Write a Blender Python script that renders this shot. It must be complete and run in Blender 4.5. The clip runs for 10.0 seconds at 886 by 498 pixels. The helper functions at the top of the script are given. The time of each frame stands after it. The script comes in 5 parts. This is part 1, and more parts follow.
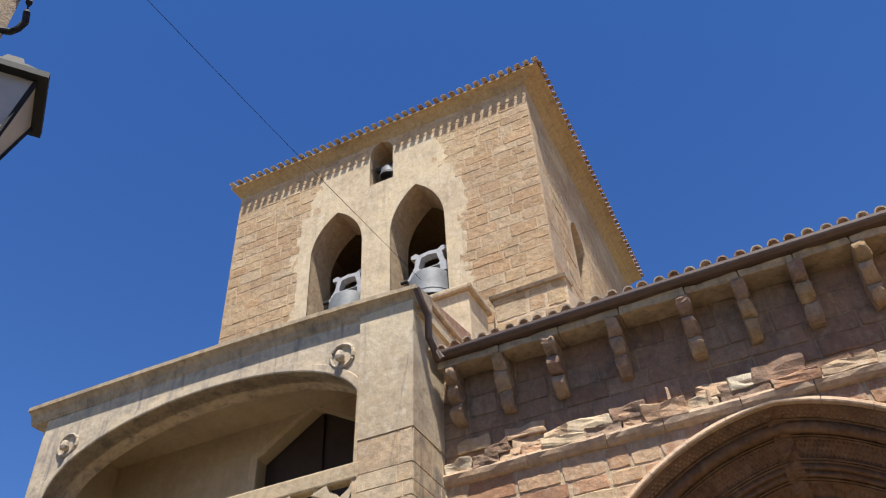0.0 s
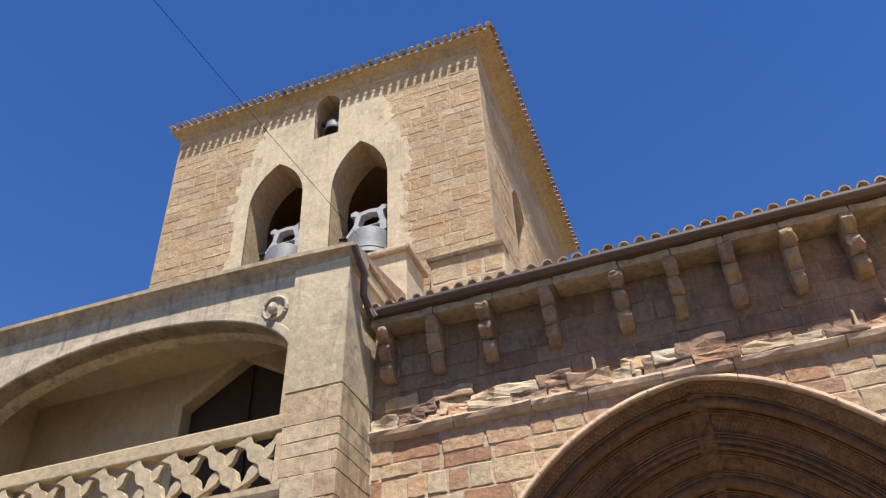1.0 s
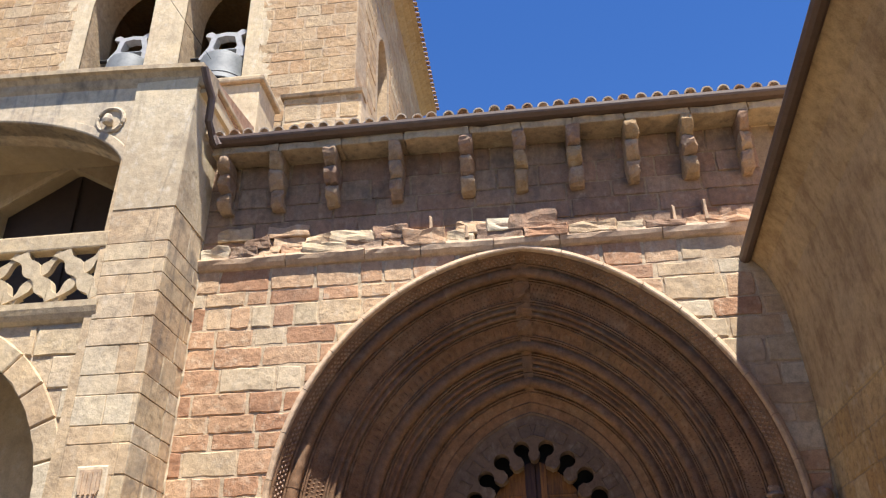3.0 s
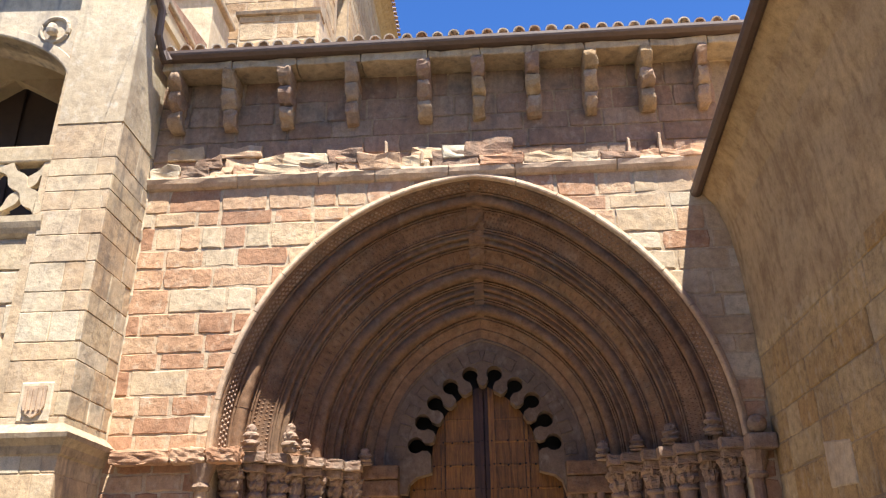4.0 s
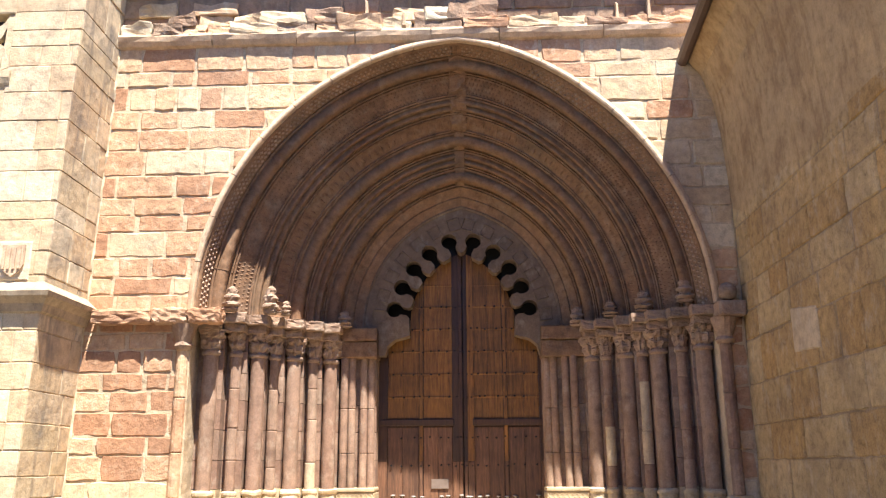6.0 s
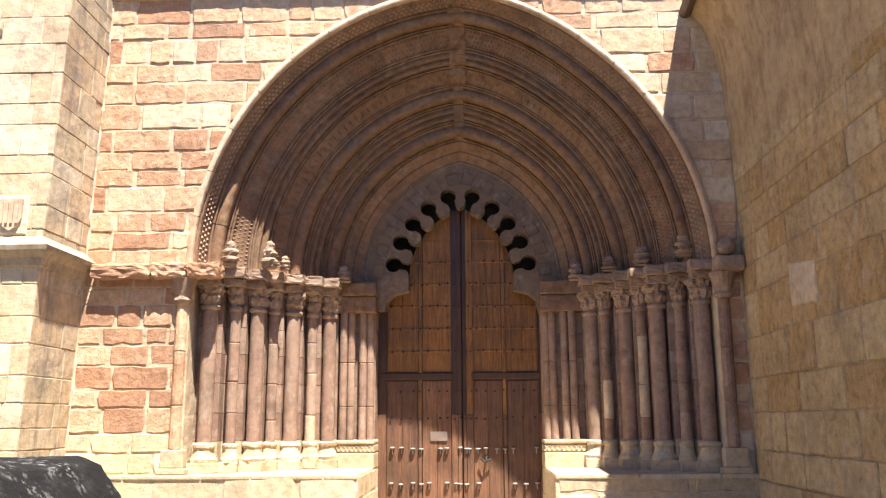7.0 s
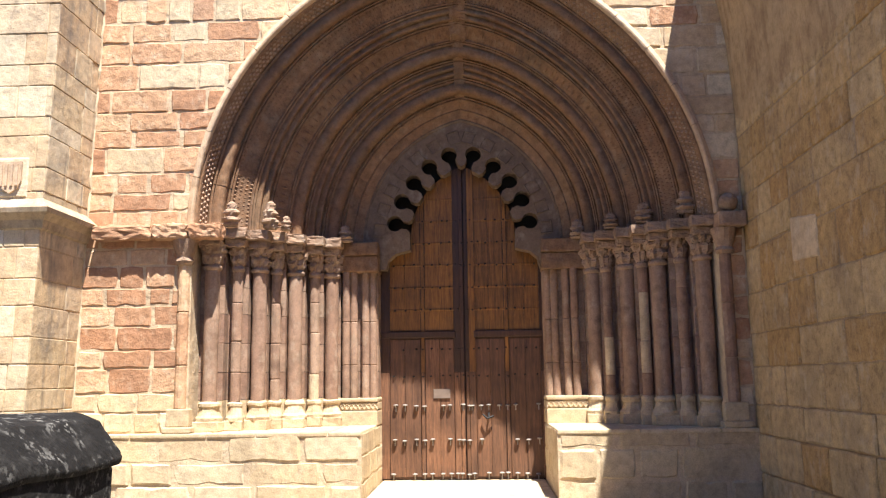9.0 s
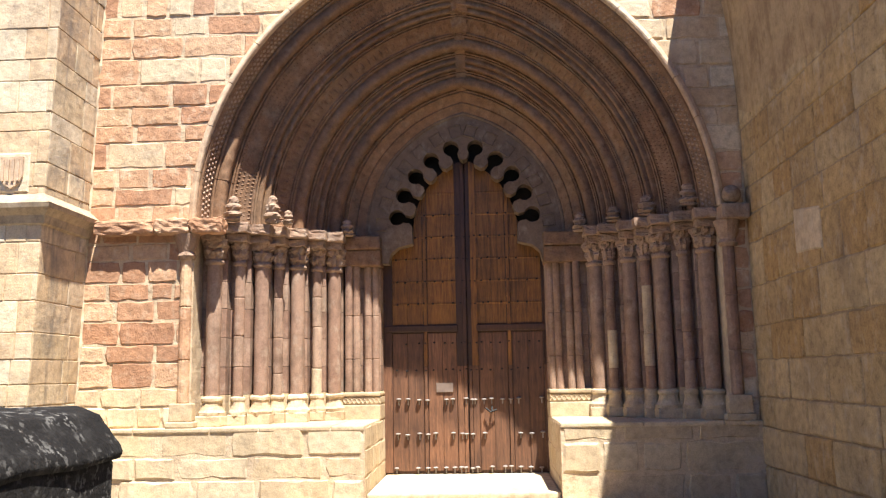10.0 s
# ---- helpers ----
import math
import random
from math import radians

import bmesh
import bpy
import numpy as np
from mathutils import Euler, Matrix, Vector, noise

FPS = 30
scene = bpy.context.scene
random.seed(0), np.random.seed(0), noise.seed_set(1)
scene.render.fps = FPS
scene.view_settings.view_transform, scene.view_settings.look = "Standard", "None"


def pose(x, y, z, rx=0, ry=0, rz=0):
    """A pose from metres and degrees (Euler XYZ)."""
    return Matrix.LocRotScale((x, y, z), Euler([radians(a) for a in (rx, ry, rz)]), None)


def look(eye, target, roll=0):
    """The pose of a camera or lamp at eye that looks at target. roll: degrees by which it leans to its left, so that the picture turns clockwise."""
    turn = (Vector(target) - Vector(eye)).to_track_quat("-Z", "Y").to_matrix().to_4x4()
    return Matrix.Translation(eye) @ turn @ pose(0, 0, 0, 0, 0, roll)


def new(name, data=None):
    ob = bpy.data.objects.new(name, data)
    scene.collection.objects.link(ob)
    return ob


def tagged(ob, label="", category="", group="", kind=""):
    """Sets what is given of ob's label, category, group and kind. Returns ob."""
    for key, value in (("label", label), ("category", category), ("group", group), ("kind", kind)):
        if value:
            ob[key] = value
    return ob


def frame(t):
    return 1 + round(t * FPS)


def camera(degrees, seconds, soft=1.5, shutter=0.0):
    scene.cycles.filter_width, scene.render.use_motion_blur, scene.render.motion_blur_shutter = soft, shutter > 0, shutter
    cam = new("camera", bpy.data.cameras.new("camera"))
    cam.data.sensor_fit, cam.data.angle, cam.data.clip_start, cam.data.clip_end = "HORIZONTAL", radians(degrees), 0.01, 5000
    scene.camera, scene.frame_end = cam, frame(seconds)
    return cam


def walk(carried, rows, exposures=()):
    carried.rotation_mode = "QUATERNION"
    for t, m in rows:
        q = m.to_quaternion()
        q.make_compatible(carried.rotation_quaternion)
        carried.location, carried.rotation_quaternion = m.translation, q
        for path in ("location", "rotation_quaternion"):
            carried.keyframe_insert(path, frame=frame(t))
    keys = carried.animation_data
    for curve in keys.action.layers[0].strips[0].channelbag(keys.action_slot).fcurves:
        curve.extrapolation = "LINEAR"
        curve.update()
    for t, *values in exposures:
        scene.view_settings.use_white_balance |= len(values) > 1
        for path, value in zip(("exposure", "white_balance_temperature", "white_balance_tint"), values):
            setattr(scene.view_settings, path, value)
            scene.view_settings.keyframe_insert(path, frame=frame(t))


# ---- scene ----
cam = camera(56.1, 10.0, soft=1.25)
PATH = [
    (0, (0.047, -9.467, 1.633), (-0.553, -8.091, 2.955), -3.5),
    (0.5, (0.065, -9.473, 1.62), (-0.491, -8.05, 2.911), -3.2),
    (1, (0.06, -9.462, 1.616), (-0.434, -7.977, 2.861), -3.0),
    (1.5, (0.085, -9.481, 1.606), (-0.346, -7.933, 2.798), -2.6),
    (2, (0.083, -9.471, 1.601), (-0.275, -7.854, 2.723), -2.2),
    (2.5, (0.099, -9.455, 1.578), (-0.175, -7.764, 2.61), -1.8),
    (3, (0.131, -9.436, 1.57), (-0.074, -7.683, 2.511), -1.1),
    (3.2, (0.15, -9.433, 1.565), (-0.026, -7.654, 2.462), -0.9),
    (4.3, (0.198, -9.364, 1.497), (0.088, -7.513, 2.246), -0.9),
    (4.5, (0.198, -9.356, 1.49), (0.093, -7.49, 2.201), -0.9),
    (5, (0.183, -9.351, 1.471), (0.098, -7.458, 2.109), -0.9),
    (5.5, (0.184, -9.341, 1.452), (0.105, -7.425, 2.021), -0.6),
    (5.7, (0.187, -9.339, 1.448), (0.111, -7.415, 1.99), -0.4),
    (7, (0.214, -9.317, 1.416), (0.133, -7.36, 1.821), -0.3),
    (7.5, (0.231, -9.31, 1.412), (0.143, -7.345, 1.775), -0.4),
    (8, (0.239, -9.308, 1.406), (0.146, -7.339, 1.743), -0.5),
    (8.5, (0.246, -9.304, 1.401), (0.157, -7.331, 1.718), -0.6),
    (9, (0.251, -9.304, 1.399), (0.158, -7.33, 1.71), -0.8),
    (9.5, (0.252, -9.3, 1.394), (0.156, -7.326, 1.701), -1.1),
    (10, (0.256, -9.283, 1.392), (0.156, -7.308, 1.69), -1.0),
]
EXPOSURES = [(0.0, 0.84), (1.5, 0.92), (2.5, 1.06), (3.2, 1.34), (4.5, 1.68), (5.5, 1.9), (7.0, 1.98), (8.5, 1.8), (10.0, 1.74)]
walk(cam, [(t, look(eye, target, roll)) for t, eye, target, roll in PATH], exposures=EXPOSURES)

# ---- world, sun ----
SUN = Vector((0.53, -1.0, 2.82)).normalized()      # towards the sun
world = bpy.data.worlds.new("sky")
scene.world = world
world.use_nodes = True
wn = world.node_tree.nodes
sky = wn.new("ShaderNodeTexSky")
sky.sky_type = "NISHITA"
sky.sun_disc = False
sky.sun_elevation = math.asin(SUN.z)
sky.sun_rotation = math.atan2(SUN.x, SUN.y)
sky.altitude = 500
sky.ozone_density = 2.0
sky.dust_density = 0.0
wn["Background"].inputs["Strength"].default_value = 0.085
hue = wn.new("ShaderNodeHueSaturation")
hue.inputs["Hue"].default_value = 0.513
hue.inputs["Saturation"].default_value = 1.29
world.node_tree.links.new(sky.outputs[0], hue.inputs["Color"])
world.node_tree.links.new(hue.outputs[0], wn["Background"].inputs["Color"])
sun = new("sun", bpy.data.lights.new("sun", "SUN"))
sun.data.energy = 5.0
sun.data.angle = radians(0.55)
sun.data.color = (1.0, 0.95, 0.88)
sun.matrix_world = look(SUN * 60, (0, 0, 0))


# ---- materials ----
def nodes_of(name):
    m = bpy.data.materials.new(name)
    m.use_nodes = True
    nt = m.node_tree
    return m, nt, nt.nodes, nt.links, nt.nodes["Principled BSDF"]


def tex_noise(nt, scale, detail=4.0, rough=0.55, vec=None, dist=0.0):
    n = nt.nodes.new("ShaderNodeTexNoise")
    n.inputs["Scale"].default_value = scale
    n.inputs["Detail"].default_value = detail
    n.inputs["Roughness"].default_value = rough
    n.inputs["Distortion"].default_value = dist
    if vec is not None:
        nt.links.new(vec, n.inputs["Vector"])
    return n.outputs["Fac"]


def ramp(nt, fac, stops):
    r = nt.nodes.new("ShaderNodeValToRGB")
    el = r.color_ramp.elements
    while len(el) < len(stops):
        el.new(0.5)
    for e, (p, c) in zip(el, stops):
        e.position, e.color = p, (*c, 1.0) if len(c) == 3 else c
    nt.links.new(fac, r.inputs["Fac"])
    return r.outputs["Color"]


def mix(nt, fac, a, b, mode="MIX"):
    n = nt.nodes.new("ShaderNodeMix")
    n.data_type, n.blend_type = "RGBA", mode
    for sock, v in ((n.inputs["Factor"], fac), (n.inputs["A"], a), (n.inputs["B"], b)):
        if isinstance(v, (int, float)):
            sock.default_value = v
        elif isinstance(v, tuple):
            sock.default_value = (*v, 1.0)
        else:
            nt.links.new(v, sock)
    return n.outputs["Result"]


def world_pos(nt, sx=1.0, sy=1.0, sz=1.0):
    g = nt.nodes.new("ShaderNodeNewGeometry")
    m = nt.nodes.new("ShaderNodeMapping")
    m.inputs["Scale"].default_value = (sx, sy, sz)
    nt.links.new(g.outputs["Position"], m.inputs["Vector"])
    return m.outputs["Vector"]


def bump(nt, bsdf, height, strength, distance, normal=None):
    b = nt.nodes.new("ShaderNodeBump")
    b.inputs["Strength"].default_value = strength
    b.inputs["Distance"].default_value = distance
    nt.links.new(height, b.inputs["Height"])
    if normal is not None:
        nt.links.new(normal, b.inputs["Normal"])
    nt.links.new(b.outputs["Normal"], bsdf.inputs["Normal"])
    return b.outputs["Normal"]


def stone_mat(name, palette, stain=(0.10, 0.085, 0.07), stain_amount=0.35, pale=(0.55, 0.47, 0.36), pale_amount=0.25,
              relief=0.012, island=False, streak=0.0, mottle=0.42):
    """Weathered ashlar: a tone for each block, mottling, dark lichen stains, pale scuffs, grain."""
    m, nt, nd, ln, bs = nodes_of(name)
    if island:
        rnd = nd.new("ShaderNodeNewGeometry").outputs["Random Per Island"]
    else:
        rnd = nd.new("ShaderNodeObjectInfo").outputs["Random"]
    palette = palette if len(palette) > 1 else palette * 2
    k = len(palette)
    base = ramp(nt, rnd, [(i / max(1, k - 1), c) for i, c in enumerate(palette)])
    pos = world_pos(nt)
    big = tex_noise(nt, 2.3, 5, 0.6, pos)
    mid = tex_noise(nt, 11, 6, 0.65, pos)
    fine = tex_noise(nt, 70, 5, 0.7, pos)
    tone = mix(nt, mottle, base, ramp(nt, mid, [(0.28, (0.30, 0.27, 0.25)), (0.5, (0.95, 0.93, 0.9)), (0.72, (1.35, 1.3, 1.2))]), "MULTIPLY")
    tone = mix(nt, mottle * 0.9, tone, ramp(nt, fine, [(0.3, (0.4, 0.38, 0.36)), (0.5, (0.95, 0.95, 0.95)), (0.7, (1.3, 1.28, 1.25))]), "MULTIPLY")
    huge = tex_noise(nt, 0.7, 4, 0.6, pos)
    tone = mix(nt, 0.6, tone, ramp(nt, huge, [(0.3, (0.72, 0.66, 0.62)), (0.5, (1.0, 1.0, 1.0)), (0.7, (1.15, 1.12, 1.02))]), "MULTIPLY")
    sfac = ramp(nt, big, [(0.50, (0, 0, 0)), (0.72, (stain_amount,) * 3)])
    tone = mix(nt, sfac, tone, stain)
    pf = ramp(nt, tex_noise(nt, 6.0, 6, 0.7, world_pos(nt, 1.3, 1.3, 0.9)), [(0.52, (0, 0, 0)), (0.68, (pale_amount,) * 3)])
    tone = mix(nt, pf, tone, pale)
    if streak:
        st = tex_noise(nt, 3.2, 4, 0.6, world_pos(nt, 2.4, 2.4, 0.28), 0.2)
        tone = mix(nt, ramp(nt, st, [(0.52, (0, 0, 0)), (0.70, (streak,) * 3)]), tone, stain)
    ln.new(tone, bs.inputs["Base Color"])
    bs.inputs["Roughness"].default_value = 0.92
    bs.inputs["Specular IOR Level"].default_value = 0.2
    coarse = tex_noise(nt, 5.0, 5, 0.6, pos)
    n1 = bump(nt, bs, coarse, 0.7, relief * 1.8)
    bump(nt, bs, mix(nt, 0.25, mid, fine), 0.7, relief * 0.7, n1)
    return m


def plain_mat(name, col, rough=0.6, metal=0.0, var=0.35, scale=9.0, relief=0.004, dark=None):
    m, nt, nd, ln, bs = nodes_of(name)
    pos = world_pos(nt)
    f = tex_noise(nt, scale, 6, 0.65, pos, 0.3)
    g = tex_noise(nt, scale * 9, 4, 0.6, pos)
    lo = dark or tuple(c * (1 - var) for c in col)
    hi = tuple(min(1, c * (1 + var * 0.5)) for c in col)
    tone = ramp(nt, mix(nt, 0.35, f, g), [(0.3, lo), (0.52, col), (0.75, hi)])
    ln.new(tone, bs.inputs["Base Color"])
    bs.inputs["Roughness"].default_value = rough
    bs.inputs["Metallic"].default_value = metal
    bump(nt, bs, mix(nt, 0.5, f, g), 0.6, relief)
    return m


RED = [(0.42, 0.235, 0.14), (0.49, 0.30, 0.18), (0.54, 0.375, 0.235), (0.45, 0.265, 0.16), (0.51, 0.325, 0.20), (0.56, 0.42, 0.27), (0.50, 0.32, 0.195)]
TAN = [(0.52, 0.405, 0.255), (0.56, 0.45, 0.305), (0.54, 0.40, 0.25), (0.60, 0.515, 0.375), (0.51, 0.375, 0.235), (0.55, 0.415, 0.27), (0.62, 0.54, 0.40)]
GOLD = [(0.40, 0.26, 0.115), (0.45, 0.31, 0.15), (0.37, 0.235, 0.10), (0.43, 0.275, 0.12), (0.45, 0.33, 0.18), (0.40, 0.28, 0.14)]
TOWER = [(0.41, 0.28, 0.16), (0.445, 0.325, 0.195), (0.385, 0.255, 0.145), (0.46, 0.35, 0.225), (0.42, 0.275, 0.155)]
M_RED = stone_mat("red_ashlar", RED, stain=(0.30, 0.16, 0.09), stain_amount=0.35, pale=(0.62, 0.51, 0.37), pale_amount=0.6, relief=0.022)
M_RED_DEEP = stone_mat("deep_red_ashlar", [(0.39, 0.21, 0.12), (0.43, 0.25, 0.15), (0.36, 0.195, 0.115), (0.47, 0.30, 0.19)], stain_amount=0.25, pale=(0.55, 0.44, 0.31), pale_amount=0.35, relief=0.02)
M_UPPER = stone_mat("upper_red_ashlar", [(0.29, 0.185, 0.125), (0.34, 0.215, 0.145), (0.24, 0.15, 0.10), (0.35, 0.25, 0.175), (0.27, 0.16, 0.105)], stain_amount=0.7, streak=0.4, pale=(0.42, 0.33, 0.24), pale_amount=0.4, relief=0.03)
M_TAN = stone_mat("tan_ashlar", TAN, stain_amount=0.3, pale_amount=0.4, relief=0.015)
M_SIDE = stone_mat("weathered_ashlar", TAN, stain=(0.13, 0.12, 0.11), stain_amount=0.75, streak=0.5)
M_GOLD = stone_mat("golden_ashlar", GOLD, stain=(0.16, 0.11, 0.07), stain_amount=0.45, pale_amount=0.35, relief=0.02, mottle=0.6)
M_GREYGOLD = stone_mat("greyed_golden_ashlar", [(0.47, 0.345, 0.185), (0.51, 0.38, 0.215), (0.43, 0.31, 0.16), (0.49, 0.365, 0.205)], stain=(0.17, 0.13, 0.09), stain_amount=0.45, pale_amount=0.35, relief=0.02, mottle=0.55)
M_TOWER = stone_mat("tower_ashlar", TOWER, stain_amount=0.3, pale_amount=0.3, relief=0.026)
M_MORTAR_T = stone_mat("tower_mortar", [(0.46, 0.35, 0.235), (0.42, 0.31, 0.20)], stain_amount=0.3, pale_amount=0.4, relief=0.02)
M_TOWER_J = stone_mat("tower_ashlar_joined", TOWER, stain_amount=0.2, pale_amount=0.25, island=True)
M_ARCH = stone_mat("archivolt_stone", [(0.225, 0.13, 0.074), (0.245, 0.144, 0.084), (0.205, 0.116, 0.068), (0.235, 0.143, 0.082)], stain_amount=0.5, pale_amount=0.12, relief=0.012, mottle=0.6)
M_COL = stone_mat("column_stone", [(0.275, 0.173, 0.122), (0.325, 0.215, 0.156), (0.245, 0.149, 0.106), (0.365, 0.255, 0.185), (0.285, 0.182, 0.128)], stain=(0.08, 0.052, 0.036), stain_amount=0.5, pale_amount=0.25, relief=0.008, streak=0.3)
M_COL_PALE = stone_mat("pale_repair_stone", [(0.50, 0.40, 0.27), (0.46, 0.36, 0.25)], stain_amount=0.3, pale_amount=0.3, relief=0.006)
M_CARVE = stone_mat("carved_stone", [(0.295, 0.195, 0.135), (0.35, 0.24, 0.17)], stain_amount=0.45, pale_amount=0.3, relief=0.03)
M_LABEL = stone_mat("hood_mould_stone", [(0.53, 0.38, 0.26), (0.50, 0.36, 0.24), (0.56, 0.42, 0.30)], stain_amount=0.25, pale_amount=0.2)
M_BENCH = stone_mat("plinth_stone", [(0.52, 0.415, 0.27), (0.47, 0.365, 0.235), (0.55, 0.455, 0.315)], stain_amount=0.2, pale_amount=0.35)
M_CORB = stone_mat("corbel_stone", [(0.30, 0.20, 0.14), (0.36, 0.26, 0.17), (0.27, 0.17, 0.12), (0.34, 0.24, 0.135)], stain_amount=0.35, pale=(0.5, 0.42, 0.3), pale_amount=0.35, relief=0.02)
M_TRIM = stone_mat("cornice_stone", [(0.40, 0.31, 0.21), (0.44, 0.35, 0.24)], stain_amount=0.55, pale_amount=0.3, streak=0.5)
M_FASCIA = stone_mat("stained_fascia", [(0.54, 0.45, 0.325), (0.50, 0.41, 0.29)], stain=(0.19, 0.17, 0.155), stain_amount=0.6, pale=(0.62, 0.55, 0.43), pale_amount=0.35, streak=0.75, mottle=0.35)
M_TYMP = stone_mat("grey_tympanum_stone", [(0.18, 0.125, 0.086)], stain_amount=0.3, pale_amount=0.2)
M_MORTAR = stone_mat("lime_mortar", [(0.54, 0.425, 0.29)], stain_amount=0.3, pale_amount=0.3, relief=0.02)
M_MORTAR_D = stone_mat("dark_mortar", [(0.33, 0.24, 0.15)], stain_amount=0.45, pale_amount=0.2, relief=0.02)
M_PLASTER = stone_mat("lime_plaster", [(0.565, 0.465, 0.32), (0.53, 0.43, 0.29)], stain=(0.24, 0.19, 0.14), stain_amount=0.4, pale=(0.66, 0.59, 0.47), pale_amount=0.5, streak=0.3, mottle=0.25)
M_SOFFIT = stone_mat("ochre_cornice", [(0.40, 0.285, 0.145), (0.37, 0.255, 0.125)], stain_amount=0.3)
M_WHITE = stone_mat("cream_limewash", [(0.47, 0.385, 0.26)], stain=(0.34, 0.27, 0.18), stain_amount=0.4, streak=0.2, mottle=0.15)
M_RENDER = stone_mat("house_render", [(0.40, 0.31, 0.22), (0.42, 0.33, 0.24)], stain_amount=0.3, pale_amount=0.2, streak=0.3)
M_GUTTER = plain_mat("brown_gutter_metal", (0.10, 0.062, 0.045), 0.55, 0.0, 0.35)
M_TILE = stone_mat("clay_tile", [(0.36, 0.22, 0.15), (0.44, 0.31, 0.22), (0.30, 0.17, 0.11), (0.48, 0.38, 0.29)], stain_amount=0.4, pale_amount=0.35)
# paler clay for eave rows: the sunlit look of the tile ends, put into colour
M_TILE_SUN = stone_mat("sunlit_clay_tile", [(0.55, 0.44, 0.33), (0.60, 0.52, 0.42), (0.42, 0.28, 0.19)], stain_amount=0.3, pale_amount=0.4)
M_TILE_J = stone_mat("clay_tile_joined", [(0.36, 0.22, 0.15), (0.44, 0.31, 0.22), (0.30, 0.17, 0.11), (0.48, 0.38, 0.29)], stain_amount=0.4, pale_amount=0.35, island=True)
M_BRONZE = plain_mat("weathered_bronze", (0.12, 0.13, 0.135), 0.65, 0.0, 0.4)
M_YOKE = plain_mat("grey_painted_yoke", (0.38, 0.38, 0.385), 0.6, 0.0, 0.4)
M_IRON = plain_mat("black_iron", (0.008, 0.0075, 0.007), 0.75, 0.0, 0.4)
M_NAIL = plain_mat("worn_iron", (0.27, 0.24, 0.215), 0.55, 0.1, 0.4)
M_DARKWOOD = plain_mat("dark_brown_wood", (0.035, 0.022, 0.016), 0.75, 0.0, 0.4)
M_GROUND = stone_mat("pale_paving", [(0.20, 0.175, 0.145), (0.22, 0.195, 0.16), (0.18, 0.16, 0.13)], stain_amount=0.25)
M_DARKSTONE = stone_mat("blackened_stone", [(0.0075, 0.0065, 0.006)], stain=(0.004, 0.0036, 0.0034), stain_amount=0.5, pale=(0.08, 0.076, 0.07), pale_amount=0.22, relief=0.03)


def add_lichen(m):
    """Pale lichen spots in loose patches on the blackened stone."""
    nt = m.node_tree
    bs = [n for n in nt.nodes if n.type == "BSDF_PRINCIPLED"][0]
    base = bs.inputs["Base Color"].links[0].from_socket
    spots = ramp(nt, tex_noise(nt, 38, 3, 0.6, world_pos(nt)), [(0.54, (0, 0, 0)), (0.60, (1, 1, 1))])
    patch = ramp(nt, tex_noise(nt, 4.5, 3, 0.6, world_pos(nt)), [(0.47, (0, 0, 0)), (0.60, (1, 1, 1))])
    amount = mix(nt, 1.0, spots, patch, "MULTIPLY")
    node = nt.nodes.new("ShaderNodeMix")
    node.data_type = "RGBA"
    nt.links.new(amount, node.inputs[0])
    nt.links.new(base, node.inputs[6])
    node.inputs[7].default_value = (0.13, 0.125, 0.115, 1)
    nt.links.new(node.outputs[2], bs.inputs["Base Color"])
    bs.inputs["Specular IOR Level"].default_value = 0.25


add_lichen(M_DARKSTONE)
M_GLASS = plain_mat("frosted_lamp_glass", (0.42, 0.40, 0.36), 0.35, 0.0, 0.15)


def wood_mat(name, lo, mid, hi):
    m, nt, nd, ln, bs = nodes_of(name)
    rnd = nd.new("ShaderNodeObjectInfo").outputs["Random"]
    g = tex_noise(nt, 7, 6, 0.65, world_pos(nt, 5.0, 1.0, 0.35), 0.6)
    f = tex_noise(nt, 24, 5, 0.7, world_pos(nt, 6.0, 1.0, 0.5), 0.3)
    b = tex_noise(nt, 2.2, 4, 0.6, world_pos(nt), 0.4)
    t = ramp(nt, mix(nt, 0.4, g, f), [(0.32, lo), (0.5, mid), (0.72, hi)])
    t = mix(nt, 0.6, t, ramp(nt, b, [(0.3, (0.40, 0.36, 0.34)), (0.55, (1, 1, 1)), (0.75, (1.25, 1.12, 1.0))]), "MULTIPLY")
    t = mix(nt, 0.45, t, ramp(nt, rnd, [(0.0, (0.45, 0.4, 0.38)), (1.0, (1.35, 1.25, 1.15))]), "MULTIPLY")
    ln.new(t, bs.inputs["Base Color"])
    bs.inputs["Roughness"].default_value = 0.6
    bump(nt, bs, mix(nt, 0.5, g, f), 0.7, 0.004)
    return m


M_DOOR = wood_mat("varnished_pine", (0.055, 0.02, 0.005), (0.21, 0.09, 0.016), (0.38, 0.19, 0.042))
M_DOOR_W = wood_mat("weathered_pine", (0.045, 0.02, 0.011), (0.14, 0.066, 0.034), (0.27, 0.135, 0.07))
M_DOOR_D = wood_mat("dark_door_rail", (0.022, 0.010, 0.006), (0.055, 0.024, 0.012), (0.10, 0.047, 0.022))


# ---- mesh helpers ----
def link_mesh(name, bm, material, parent=None, label="", smooth=False):
    me = bpy.data.meshes.new(name)
    bmesh.ops.recalc_face_normals(bm, faces=bm.faces)
    bm.to_mesh(me)
    bm.free()
    if smooth:
        for p in me.polygons:
            p.use_smooth = True
    me.materials.append(material)
    ob = new(name, me)
    if parent is not None:
        ob.parent = parent
    if label:
        tagged(ob, label)
    return ob


def part(name, bm, material, parent, label="", smooth=False):
    return link_mesh(name, bm, material, parent, label, smooth)


